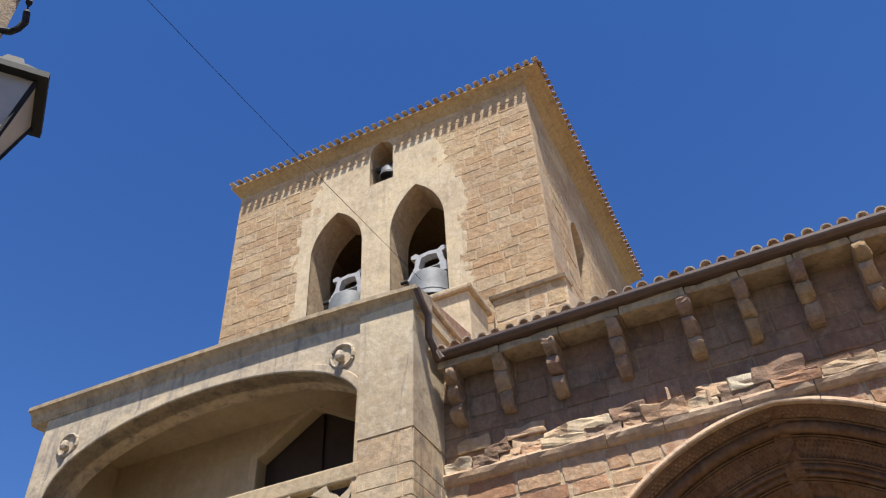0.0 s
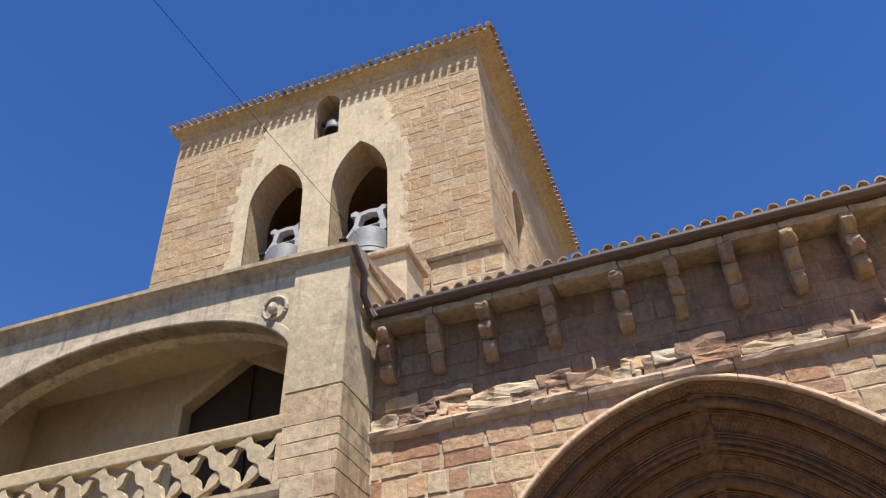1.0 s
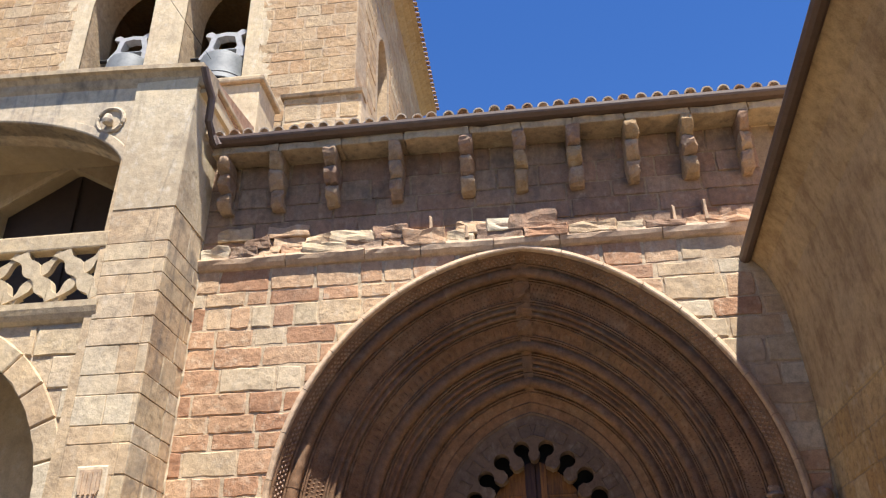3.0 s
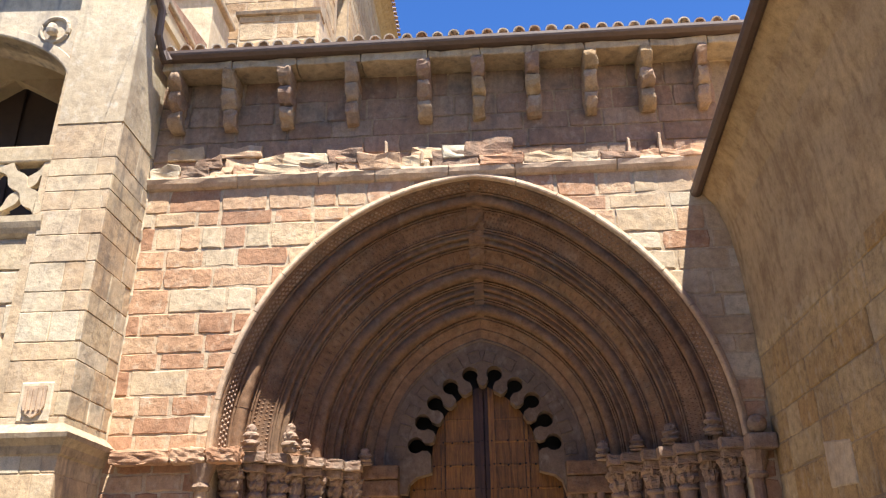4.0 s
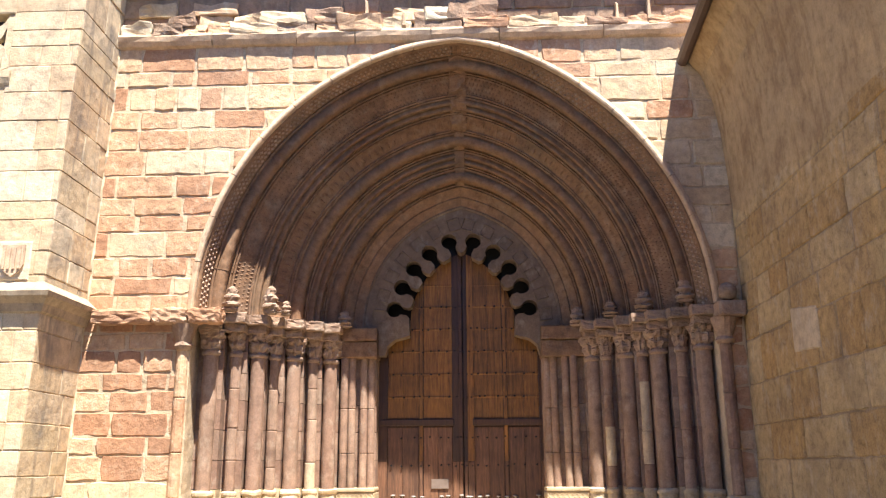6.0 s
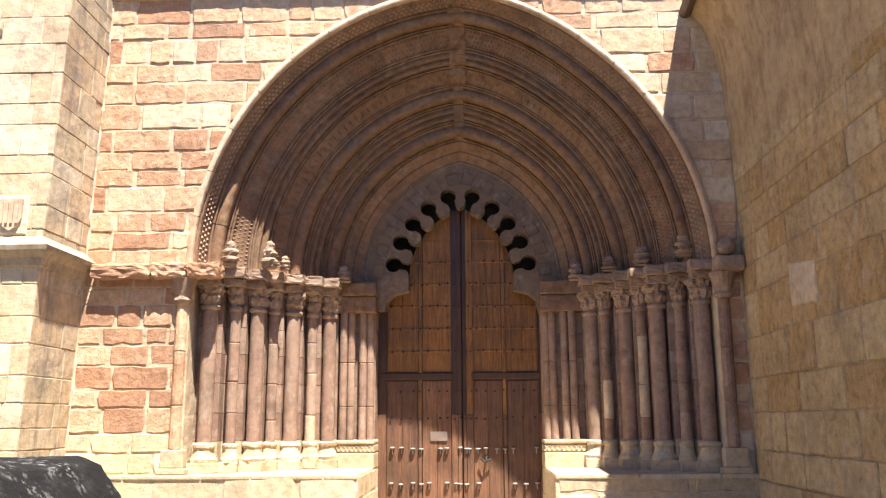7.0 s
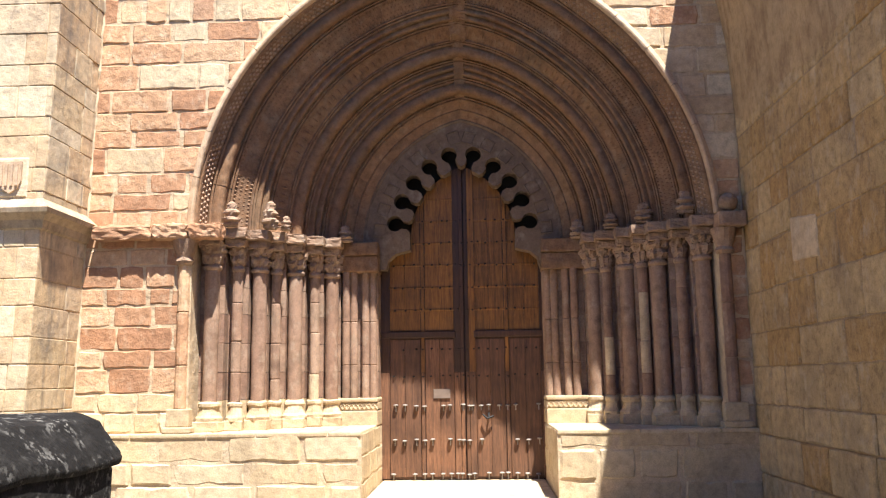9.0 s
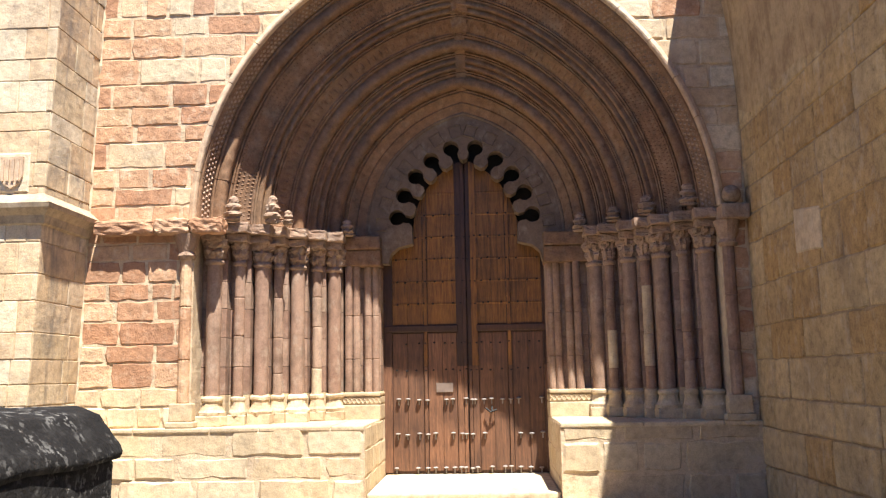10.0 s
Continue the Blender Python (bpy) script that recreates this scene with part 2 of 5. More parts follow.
def thing(name, label, category, group="", kind="", at=(0, 0, 0)):
    ob = new(name)
    ob.empty_display_size = 0.2
    ob.location = at
    ob.matrix_world = Matrix.Translation(at)
    return tagged(ob, label, category, group, kind)


def box(bm, x0, x1, y0, y1, z0, z1, bevel=0.0):
    r = bmesh.ops.create_cube(bm, size=1.0, matrix=Matrix.Translation(((x0 + x1) / 2, (y0 + y1) / 2, (z0 + z1) / 2)) @ Matrix.Diagonal((x1 - x0, y1 - y0, z1 - z0, 1)))
    if bevel:
        es = list({e for v in r["verts"] for e in v.link_edges})
        bmesh.ops.bevel(bm, geom=es, offset=bevel, segments=2, affect="EDGES", profile=0.6)


def boxes(*specs, bevel=0.0):
    bm = bmesh.new()
    for s in specs:
        box(bm, *s, bevel=bevel)
    return bm


def prism(bm, poly, to3, w0, w1):
    """A solid with the outline poly (u, v) between the depths w0 and w1."""
    a = [bm.verts.new(to3(u, v, w0)) for u, v in poly]
    b = [bm.verts.new(to3(u, v, w1)) for u, v in poly]
    n = len(poly)
    bm.faces.new(a)
    bm.faces.new(b[::-1])
    for i in range(n):
        j = (i + 1) % n
        bm.faces.new((a[j], a[i], b[i], b[j]))


def lathe(bm, profile, centre, seg=14, close=True):
    """A turned solid: profile is (radius, z) from the bottom up."""
    rings = []
    for r, z in profile:
        rings.append([bm.verts.new((centre[0] + r * math.cos(2 * math.pi * i / seg), centre[1] + r * math.sin(2 * math.pi * i / seg), centre[2] + z)) for i in range(seg)])
    for a, b in zip(rings, rings[1:]):
        for i in range(seg):
            j = (i + 1) % seg
            bm.faces.new((a[i], a[j], b[j], b[i]))
    if close:
        bm.faces.new(rings[0][::-1])
        bm.faces.new(rings[-1])


def tube(bm, pts, r, seg=8):
    pts = [Vector(p) for p in pts]
    rings = []
    for i, p in enumerate(pts):
        d = (pts[min(i + 1, len(pts) - 1)] - pts[max(i - 1, 0)]).normalized()
        a = d.orthogonal().normalized() if abs(d.z) > 0.95 else d.cross(Vector((0, 0, 1))).normalized()
        b = d.cross(a).normalized()
        rings.append([bm.verts.new(p + r * (math.cos(2 * math.pi * k / seg) * a + math.sin(2 * math.pi * k / seg) * b)) for k in range(seg)])
    for a, b in zip(rings, rings[1:]):
        for i in range(seg):
            j = (i + 1) % seg
            bm.faces.new((a[i], a[j], b[j], b[i]))
    bm.faces.new(rings[0][::-1])
    bm.faces.new(rings[-1])


def stone_verts(poly, to3, proud, edge=0.014, wear=0.006, rng=random, step=0.13):
    """A block with a worn, uneven outline and a slightly dished face; returns vertices and faces."""
    n0 = len(poly)
    cu, cv = sum(q[0] for q in poly) / n0, sum(q[1] for q in poly) / n0
    line = []
    for i in range(n0):
        (ua, va), (ub, vb) = poly[i], poly[(i + 1) % n0]
        length = math.hypot(ub - ua, vb - va)
        m = max(1, min(6, round(length / step)))
        for k in range(m):
            t = k / m
            u, v = ua + (ub - ua) * t, va + (vb - va) * t
            pull = wear * (rng.uniform(0.6, 1.8) if k == 0 else rng.uniform(-0.5, 1.0))
            d = math.hypot(u - cu, v - cv) or 1
            line.append((u + (cu - u) * pull / d, v + (cv - v) * pull / d))
    n = len(line)
    tilt_u, tilt_v = rng.uniform(-1, 1) * wear * 0.35, rng.uniform(-1, 1) * wear * 0.35
    half = max(max(abs(q[0] - cu), abs(q[1] - cv)) for q in line) or 1
    ring0, ring1, ring2 = [], [], []
    for u, v in line:
        d = math.hypot(u - cu, v - cv) or 1
        k = min(0.5, edge * rng.uniform(1.0, 2.2) / d)
        ring0.append(to3(u, v, -0.05))
        ring1.append(to3(u, v, proud - edge * rng.uniform(0.7, 1.2)))
        ring2.append(to3(u + (cu - u) * k, v + (cv - v) * k, proud + (tilt_u * (u - cu) + tilt_v * (v - cv)) / half + rng.uniform(-wear, wear) * 0.12))
    vs = ring0 + ring1 + ring2
    fs = []
    for base in (0, n):
        for i in range(n):
            j = (i + 1) % n
            fs.append((base + i, base + j, base + n + j, base + n + i))
    fs.append(tuple(range(2 * n, 3 * n)))
    return vs, fs


def stone(poly, to3, proud, material, parent, name="stone", edge=0.014, wear=0.006):
    vs, fs = stone_verts(poly, to3, proud, edge, wear)
    me = bpy.data.meshes.new(name)
    me.from_pydata([tuple(v) for v in vs], [], fs)
    me.materials.append(material)
    ob = new(name, me)
    ob.parent = parent
    return ob


def courses(z0, z1, lo, hi, rng):
    zs, z = [z0], z0
    while z < z1 - lo * 0.6:
        z = min(z1, z + rng.uniform(lo, hi))
        zs.append(z)
    zs[-1] = z1
    return zs


def masonry(parent, u0, u1, v0, v1, lo, hi, wlo, whi, to3, material, rng, clip=None, proud=(0.0, 0.02), gap=0.008, edge=0.014, wear=0.006, name="stone", limit=300, pick=None):
    """Coursed blocks over a rectangle; clip(u0, u1, va, vb) returns outlines to keep."""
    made = 0
    zs = courses(v0, v1, lo, hi, rng)
    for va, vb in zip(zs, zs[1:]):
        u = u0
        while u < u1 - 0.01:
            w = rng.uniform(wlo, whi)
            ub = u + w
            if u1 - ub < wlo * 0.6:
                ub = u1
            g, k = gap * rng.uniform(0.2, 1.6), gap * rng.uniform(0.2, 1.6)
            poly_list = clip(u + g, ub - g, va + k, vb - k) if clip else [[(u + g, va + k), (ub - g, va + k), (ub - g, vb - k), (u + g, vb - k)]]
            for poly in poly_list:
                mat = pick(u, va, rng) if pick else material
                stone(poly, to3, rng.uniform(*proud), mat, parent, name, edge, wear)
                made += 1
            u = ub
    return made


# ---- ground ----
bm = bmesh.new()
prism(bm, [(-400, -400), (400, -400), (400, 400), (-400, 400)], lambda u, v, w: (u, v, w), -0.3, 0.0)
tagged(link_mesh("ground", bm, M_GROUND), "pale worn stone paving in front of the church", "ground", kind="structure")

# ---- portal geometry ----
ARC_C, ARC_Z = 0.40, 3.2          # the arcs are struck from x = +-ARC_C at the height ARC_Z
HOOD = (3.54, 3.345)              # outer radius of the hood mould, west and east half: the old arch has sagged
DOOR_Y = 1.76
EYE_WALL = lambda u, v, w: (u, -w, v)


def radius(pair, sgn, t):
    """Radius of one half of the sagging arch, from its foot (t = 0) to the crown (t = 1)."""
    west, east = pair
    w = max(0.0, ((west + east) / 2 - 1.9) / 1.6)
    crown = west - 0.113 * w
    if sgn < 0:
        return west + (crown - west) * t * t
    k = min(1.0, max(0.0, (t - 0.6) / 0.4))
    return east - 0.03 * w * math.sin(math.pi * min(t / 0.7, 1.0)) + (crown - east) * k * k * (3 - 2 * k)


def on_arc(r, sgn, t):
    a = math.acos(min(1, ARC_C / r)) * t
    return sgn * (r * math.cos(a) - ARC_C), ARC_Z + r * math.sin(a)


def bent_points(pair, off, n, sgn):
    return [on_arc(radius(pair, sgn, i / n) + off, sgn, i / n) for i in range(n + 1)]


def half_width(z, pair, off, sgn):
    if z <= ARC_Z:
        return radius(pair, sgn, 0) + off - ARC_C
    t = 0.5
    for i in range(6):
        r = radius(pair, sgn, t) + off
        q = (z - ARC_Z) / r
        if q >= 1:
            t = 1.0
            continue
        t = min(1.0, math.asin(q) / math.acos(ARC_C / r))
    r = radius(pair, sgn, t) + off
    d = r * r - (z - ARC_Z) ** 2
    return math.sqrt(d) - ARC_C if d > ARC_C * ARC_C else None


def arc_points(r, n, sign=-1):
    return [on_arc(r, sign, i / n) for i in range(n + 1)]


def clip_arch(pair, off):
    def keep_outside(u0, u1, va, vb):
        out = []
        for sgn in (-1, 1):
            a, b = (max(u0, 0), u1) if sgn > 0 else (max(-u1, 0), -u0)     # distances from the axis
            if b - a < 0.03:
                continue
            inner = []
            for i in range(5):
                z = va + (vb - va) * i / 4
                h = half_width(z, pair, off, sgn)
                inner.append((max(a, h) if h is not None else a, z))
            keep = [(x, z) for x, z in inner if x < b - 0.03]
            if len(keep) < 2:
                continue
            if all(abs(x - a) < 1e-6 for x, z in keep):
                keep = [keep[0], keep[-1]]
            poly = [(b, keep[0][1])] + [(b, keep[-1][1])] + keep[::-1]
            out.append([(sgn * x, z) for x, z in poly] if sgn > 0 else [(sgn * x, z) for x, z in poly][::-1])
        return out
    return keep_outside


rng = random.Random(7)
# the wall round the portal: mortar core with the arch cut through it
wall_front = thing("wall_south", "weathered red and tan sandstone ashlar church wall with a portal", "wall", kind="structure")
bm = bmesh.new()
outline = [(-4.5, 0.0), (-3.06, 0.0)] + bent_points(HOOD, -0.06, 28, -1) + bent_points(HOOD, -0.06, 28, 1)[::-1][1:] + [(2.88, 0.0), (3.4, 0.0), (3.4, 8.2), (-4.5, 8.2)]
prism(bm, outline, EYE_WALL, -0.32, -0.003)
part("core", bm, M_MORTAR, wall_front)
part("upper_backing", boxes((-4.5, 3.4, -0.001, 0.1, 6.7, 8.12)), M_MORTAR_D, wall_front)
part("inner_face", boxes((-4.5, 3.4, 2.2, 2.4, 0.0, 8.6), (-4.7, -4.5, 0.3, 2.4, 0.0, 8.6), (3.4, 3.6, 0.3, 2.4, 0.0, 8.6), (-4.5, 3.4, 0.33, 2.2, 8.1, 8.2)), M_MORTAR_D, wall_front)


def pick_front(u, v, r):
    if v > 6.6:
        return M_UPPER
    if u > 1.2 and v > 3.5:
        return M_TAN if r.random() < 0.8 else M_RED
    if 1.25 < v < 3.0 and u < -2.9:
        return M_RED_DEEP if r.random() < 0.75 else M_RED
    if v < 1.25:
        return M_TAN if r.random() < 0.7 else M_RED
    return M_RED if r.random() < 0.74 else (M_RED_DEEP if r.random() < 0.5 else M_TAN)


masonry(wall_front, -4.43, 3.18, 0.85, 6.55, 0.19, 0.33, 0.26, 0.74, EYE_WALL, M_RED, rng, clip_arch(HOOD, -0.02), (0.001, 0.014), 0.007, 0.009, 0.015, pick=pick_front)
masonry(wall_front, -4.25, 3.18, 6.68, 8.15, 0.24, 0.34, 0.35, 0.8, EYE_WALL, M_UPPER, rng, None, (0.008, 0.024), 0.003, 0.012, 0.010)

# string course and the broken stones that lie on it
u = -4.25
while u < 3.15:
    w = min(rng.uniform(0.7, 1.3), 3.18 - u)
    bm = bmesh.new()
    n = 7
    prof = [(0.0, 6.53), (0.05, 6.55), (0.085, 6.60), (0.10, 6.66), (0.085, 6.70), (0.0, 6.72)]
    rings = []
    for i in range(n + 1):
        x = u + 0.006 + (w - 0.012) * i / n
        rings.append([bm.verts.new((x, -d * rng.uniform(0.92, 1.05), z + rng.uniform(-0.008, 0.008))) for d, z in prof])
    for a, b in zip(rings, rings[1:]):
        for k in range(len(prof) - 1):
            bm.faces.new((a[k], b[k], b[k + 1], a[k + 1]))
    bm.faces.new(rings[0]); bm.faces.new(rings[-1][::-1])
    part("string_course_stone", bm, M_LABEL, wall_front)
    u += w

def rubble(x, z, w, h, d, seed):
    """A broken lump of walling: a rounded block with an eroded, jagged top."""
    bm = boxes((x - w / 2, x + w / 2, -d, 0.03, z, z + h), bevel=min(w, h) * 0.09)
    bmesh.ops.subdivide_edges(bm, edges=bm.edges[:], cuts=2, use_grid_fill=True)
    off = Vector((seed * 1.3, seed * 0.7, seed * 2.1))
    for v in bm.verts:
        up = max(0.0, (v.co.z - z) / h)
        v.co += Vector(noise.noise_vector(v.co * 5 + off)) * 0.045 * (0.3 + up) + Vector(noise.noise_vector(v.co * 14 + off)) * 0.02
        v.co.z -= up * 0.10 * h * (1 + noise.noise(v.co * 7 + off))
    part("broken_stone", bm, (M_RED, M_TAN, M_UPPER, M_RED)[seed % 4], wall_front)


seed = 0
for row in range(3):
    u = -4.22 + 0.1 * row
    while u < 2.9:
        w = rng.uniform(0.25, 0.7)
        seed += 1
        if row and (u > (0.1 if row == 1 else -2.9) or rng.random() < 0.25):
            u += w
            continue
        base = (6.69, 6.82, 6.98)[row]
        h = rng.uniform(0.15, 0.28) if u < 0 else rng.uniform(0.06, 0.15)
        rubble(u + w / 2, base - 0.02, w, h + 0.02, rng.uniform(0.06, 0.11) - 0.014 * row, seed)
        u += w - rng.uniform(-0.03, 0.03)
for x, h in ((-1.12, 0.36), (1.98, 0.24), (2.37, 0.30), (-0.65, 0.20)):
    stone([(x - 0.022, 6.72), (x + 0.03, 6.72), (x + 0.02, 6.72 + h), (x - 0.015, 6.72 + h + 0.02)], EYE_WALL, 0.10, M_LABEL, wall_front, "upright_slate", 0.01, 0.006)

# ---- portal ----
portal = thing("portal", "deep pointed sandstone portal with stepped archivolts and slender jamb columns", "portal")


def face_point(k, sgn, t, f, h):
    """A point on order k at t along the arch, f across its width, h proud of the splay."""
    r0, r1 = radius(BOUND[k], sgn, t), radius(BOUND[k + 1], sgn, t)
    y0, y1 = DEPTH[k], DEPTH[k + 1]
    ln = math.hypot(r1 - r0, y1 - y0)
    r = r0 + (r1 - r0) * f - h * (y1 - y0) / ln
    x, z = on_arc(r, sgn, t)
    return Vector((x, y0 + (y1 - y0) * f - h * (r0 - r1) / ln, z))


def sweep_order(bm, k, prof, sgn, t0, t1, n):
    """One voussoir: the profile of (across, proud) swept along a piece of the arch, with a back behind it."""
    prof = [(0.0, -0.2)] + prof + [(1.0, -0.2)]
    rings = [[bm.verts.new(face_point(k, sgn, t0 + (t1 - t0) * i / n, f, h)) for f, h in prof] for i in range(n + 1)]
    for a, b in zip(rings, rings[1:]):
        for j in range(len(prof)):
            q = (j + 1) % len(prof)
            bm.faces.new((a[j], a[q], b[q], b[j]))
    bm.faces.new(rings[0])
    bm.faces.new(rings[-1][::-1])


# |x| of the jamb columns, west and east, then y and size; the moulding of each order springs from its column
COLS = [((2.91, 2.77), 0.27, 1), ((2.66, 2.555), 0.44, 0), ((2.44, 2.335), 0.61, 1), ((2.28, 2.18), 0.78, 0), ((2.08, 2.02), 0.95, 1), ((1.87, 1.80), 1.12, 0), ((1.68, 1.65), 1.27, 1)]
BOUND, DEPTH = [(HOOD[0] - 0.085, HOOD[1] - 0.085)], [0.0]
for k, ((xw, xe), cy, big) in enumerate(COLS):
    lean_in = 0.10 * (1 - k / 6)
    if k == 0:
        BOUND.append((xw + ARC_C + 0.06, xe + ARC_C + 0.06 - lean_in))
    else:
        (pw, pe), py, pb = COLS[k - 1]
        BOUND.append(((xw + pw) / 2 + ARC_C, (xe + pe) / 2 + ARC_C - lean_in))
    DEPTH.append(cy - 0.085 if k else 0.20)
BOUND += [(1.95, 1.94), (1.83, 1.83), (1.70, 1.70)]
DEPTH += [1.33, 1.42, 1.49]

LEDGE_A, LEDGE_B = [(0.0, -0.016), (0.03, 0.008), (0.10, 0.010), (0.125, -0.014)], [(0.875, -0.014), (0.90, 0.010), (0.97, 0.008), (1.0, -0.016)]
ROLL = LEDGE_A + [(0.17 + 0.66 * i / 9, 0.082 * math.sin(math.pi * i / 9) ** 0.65 - 0.014) for i in range(10)] + LEDGE_B
HOLLOW = LEDGE_A + [(0.2, -0.016), (0.35, -0.012), (0.5, -0.010), (0.65, -0.012), (0.8, -0.016)] + LEDGE_B
DOUBLE = LEDGE_A + [(0.15 + 0.34 * i / 6, 0.045 * math.sin(math.pi * i / 6) - 0.014) for i in range(7)] + [(0.51 + 0.34 * i / 6, 0.045 * math.sin(math.pi * i / 6) - 0.014) for i in range(7)] + LEDGE_B
PLAIN = [(0.0, 0.0), (0.06, 0.016), (0.16, 0.016), (0.2, 0.0), (0.94, 0.0), (1.0, -0.004)]
ORDERS = ((PLAIN, "outer splay carved with a diamond lattice"), (ROLL, "large plain rolled archivolt"), (HOLLOW, "hollow archivolt with carved scrolls"), (DOUBLE, "archivolt with two slender rolls"), (HOLLOW, "hollow archivolt with carved blossoms"),
          (ROLL, "large plain rolled archivolt"), (DOUBLE, "archivolt with two slender rolls"), (ROLL, "large plain rolled archivolt"), (PLAIN, "plain inner arch order"), (PLAIN, "plain inner arch order"))
orders = []
for k, (prof, words) in enumerate(ORDERS):
    order = thing("archivolt", "", "")
    order.parent = portal
    tagged(order, words)
    r = sum(BOUND[k]) / 2
    for sgn in (-1, 1):
        nv = max(6, int(r * 3.0))
        for i in range(nv):
            bm = bmesh.new()
            sh = rng.uniform(-0.004, 0.004)
            sweep_order(bm, k, [(f, h + sh) for f, h in prof], sgn, i / nv + 0.0003, (i + 1) / nv - 0.0003, 3)
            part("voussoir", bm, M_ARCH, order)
    orders.append(order)


def carve(k, n, rows, size, tall, name):
    """Rows of small carved pyramids or scrolls on the face of an order."""
    for sgn in (-1, 1):
        bm = bmesh.new()
        for row in range(rows):
            for i in range(n):
                t = min(0.985, (i + 0.5 * (row % 2) + 0.5) / n)
                f = (row + 0.8) / (rows + 0.6)
                dt = 0.5 / n * size
                df = 0.5 / rows * size
                base = -0.002 if k == 0 else -0.013
                ps = [bm.verts.new(face_point(k, sgn, min(1, t + a * dt), f + b * df, base)) for a, b in ((1, 0), (0.2, 1), (-1, 0), (-0.2, -1))]
                tip = bm.verts.new(face_point(k, sgn, t, f, base + tall))
                for q in range(4):
                    bm.faces.new((ps[q], ps[(q + 1) % 4], tip))
        tagged(part(name, bm, M_ARCH if k else M_CARVE, orders[k]), kind="stuff")


carve(0, 74, 4, 0.86, 0.022, "lattice_carving")
carve(2, 88, 4, 0.8, 0.012, "scroll_carving")
carve(4, 40, 1, 0.5, 0.018, "blossom_carving")

# hood mould
for sgn in (-1, 1):
    for i in range(9):
        bm = bmesh.new()
        prof = [(-0.085, 0.03), (-0.085, -0.045), (-0.075, -0.065), (-0.055, -0.07), (-0.012, -0.05), (0.0, -0.03), (0.0, 0.05)]
        rings = []
        for j in range(5):
            t = (i + j / 4) / 9
            t = min(1.0, t + 0.0008) if j == 0 else t - (0.0008 if j == 4 and i < 8 else 0)
            ring = []
            for d, y in prof:
                x, z = on_arc(radius(HOOD, sgn, t) + d, sgn, t)
                ring.append(bm.verts.new((x, y, z)))
            rings.append(ring)
        for a, b in zip(rings, rings[1:]):
            for q in range(len(prof) - 1):
                bm.faces.new((a[q], a[q + 1], b[q + 1], b[q]))
        bm.faces.new(rings[0])
        bm.faces.new(rings[-1][::-1])
        part("hood_mould_stone", bm, M_LABEL, portal, "pale hood mould stone of the outer arch")

# carved stones that join the two halves of each order at the crown
for k in range(1, 8):
    w = 0.11 if k < 5 else 0.07
    c = [(face_point(k, 1, 1.0, f, h).y, face_point(k, 1, 1.0, f, h).z) for f, h in ((0.0, 0.012), (0.5, 0.04), (1.0, 0.012), (1.0, -0.12), (0.0, -0.12))]
    bm = bmesh.new()
    prism(bm, c, lambda u, v, q: (q, u, v), -w, w)
    bmesh.ops.bevel(bm, geom=bm.edges[:], offset=0.012, segments=1, affect="EDGES")
    bmesh.ops.subdivide_edges(bm, edges=bm.edges[:], cuts=2, use_grid_fill=True)
    for v in bm.verts:
        v.co += Vector(noise.noise_vector(v.co * 16)) * (0.030 if k < 5 else 0.006)
    part("crown_stone", bm, M_ARCH, orders[k], "worn carved stone at the crown")

# little carved figures reduced to weathered lumps at the foot and crown of the arches
def weathered_lump(x, y, z, w, h, seed):
    """A seated figure worn down to one lump: foot, lap, waist, shoulders, neck and head."""
    bm = bmesh.new()
    off = Vector((seed * 3.1, seed * 1.7, seed * 0.9))
    girth = (0.75, 0.95, 0.80, 1.0, 0.95, 0.60, 0.72, 0.92, 0.84, 0.58, 0.60, 0.62, 0.50, 0.15)
    rings = []
    n = 18
    for i, g in enumerate(girth):
        ring = []
        for k in range(n):
            a = 2 * math.pi * k / n
            lap = 1.35 if 3 <= i <= 4 and math.sin(a) < 0 else 1.0
            q = Vector((math.cos(a), math.sin(a) * lap, i * 0.5))
            d = g * (1.0 + 0.32 * noise.noise(q * 1.7 + off) + 0.14 * noise.noise(q * 4.5 + off))
            ring.append(bm.verts.new((x + math.cos(a) * d * w, y + math.sin(a) * lap * d * w * 0.75, z + h * i / (len(girth) - 1))))
        rings.append(ring)
    for a, b in zip(rings, rings[1:]):
        for k in range(n):
            m = (k + 1) % n
            bm.faces.new((a[k], a[m], b[m], b[k]))
    bm.faces.new(rings[0][::-1])
    bm.faces.new(rings[-1])
    return part("weathered_carving", bm, M_CARVE, portal, "weathered carved stone boss")


for i, (x, y, z, w, h) in enumerate(((-2.68, 0.10, 3.25, 0.10, 0.30), (-2.27, 0.32, 3.25, 0.10, 0.34), (-2.10, 0.40, 3.24, 0.07, 0.18), (2.62, 0.10, 3.3, 0.11, 0.28), (2.2, 0.42, 3.25, 0.12, 0.26), (1.85, 0.72, 3.25, 0.10, 0.2), (1.48, 1.1, 3.2, 0.10, 0.25), (-1.5, 1.1, 3.2, 0.09, 0.22))):
    weathered_lump(x, y + (0.16 if x > 0.5 else 0.06), z - 0.04, w, h, 40 + i)

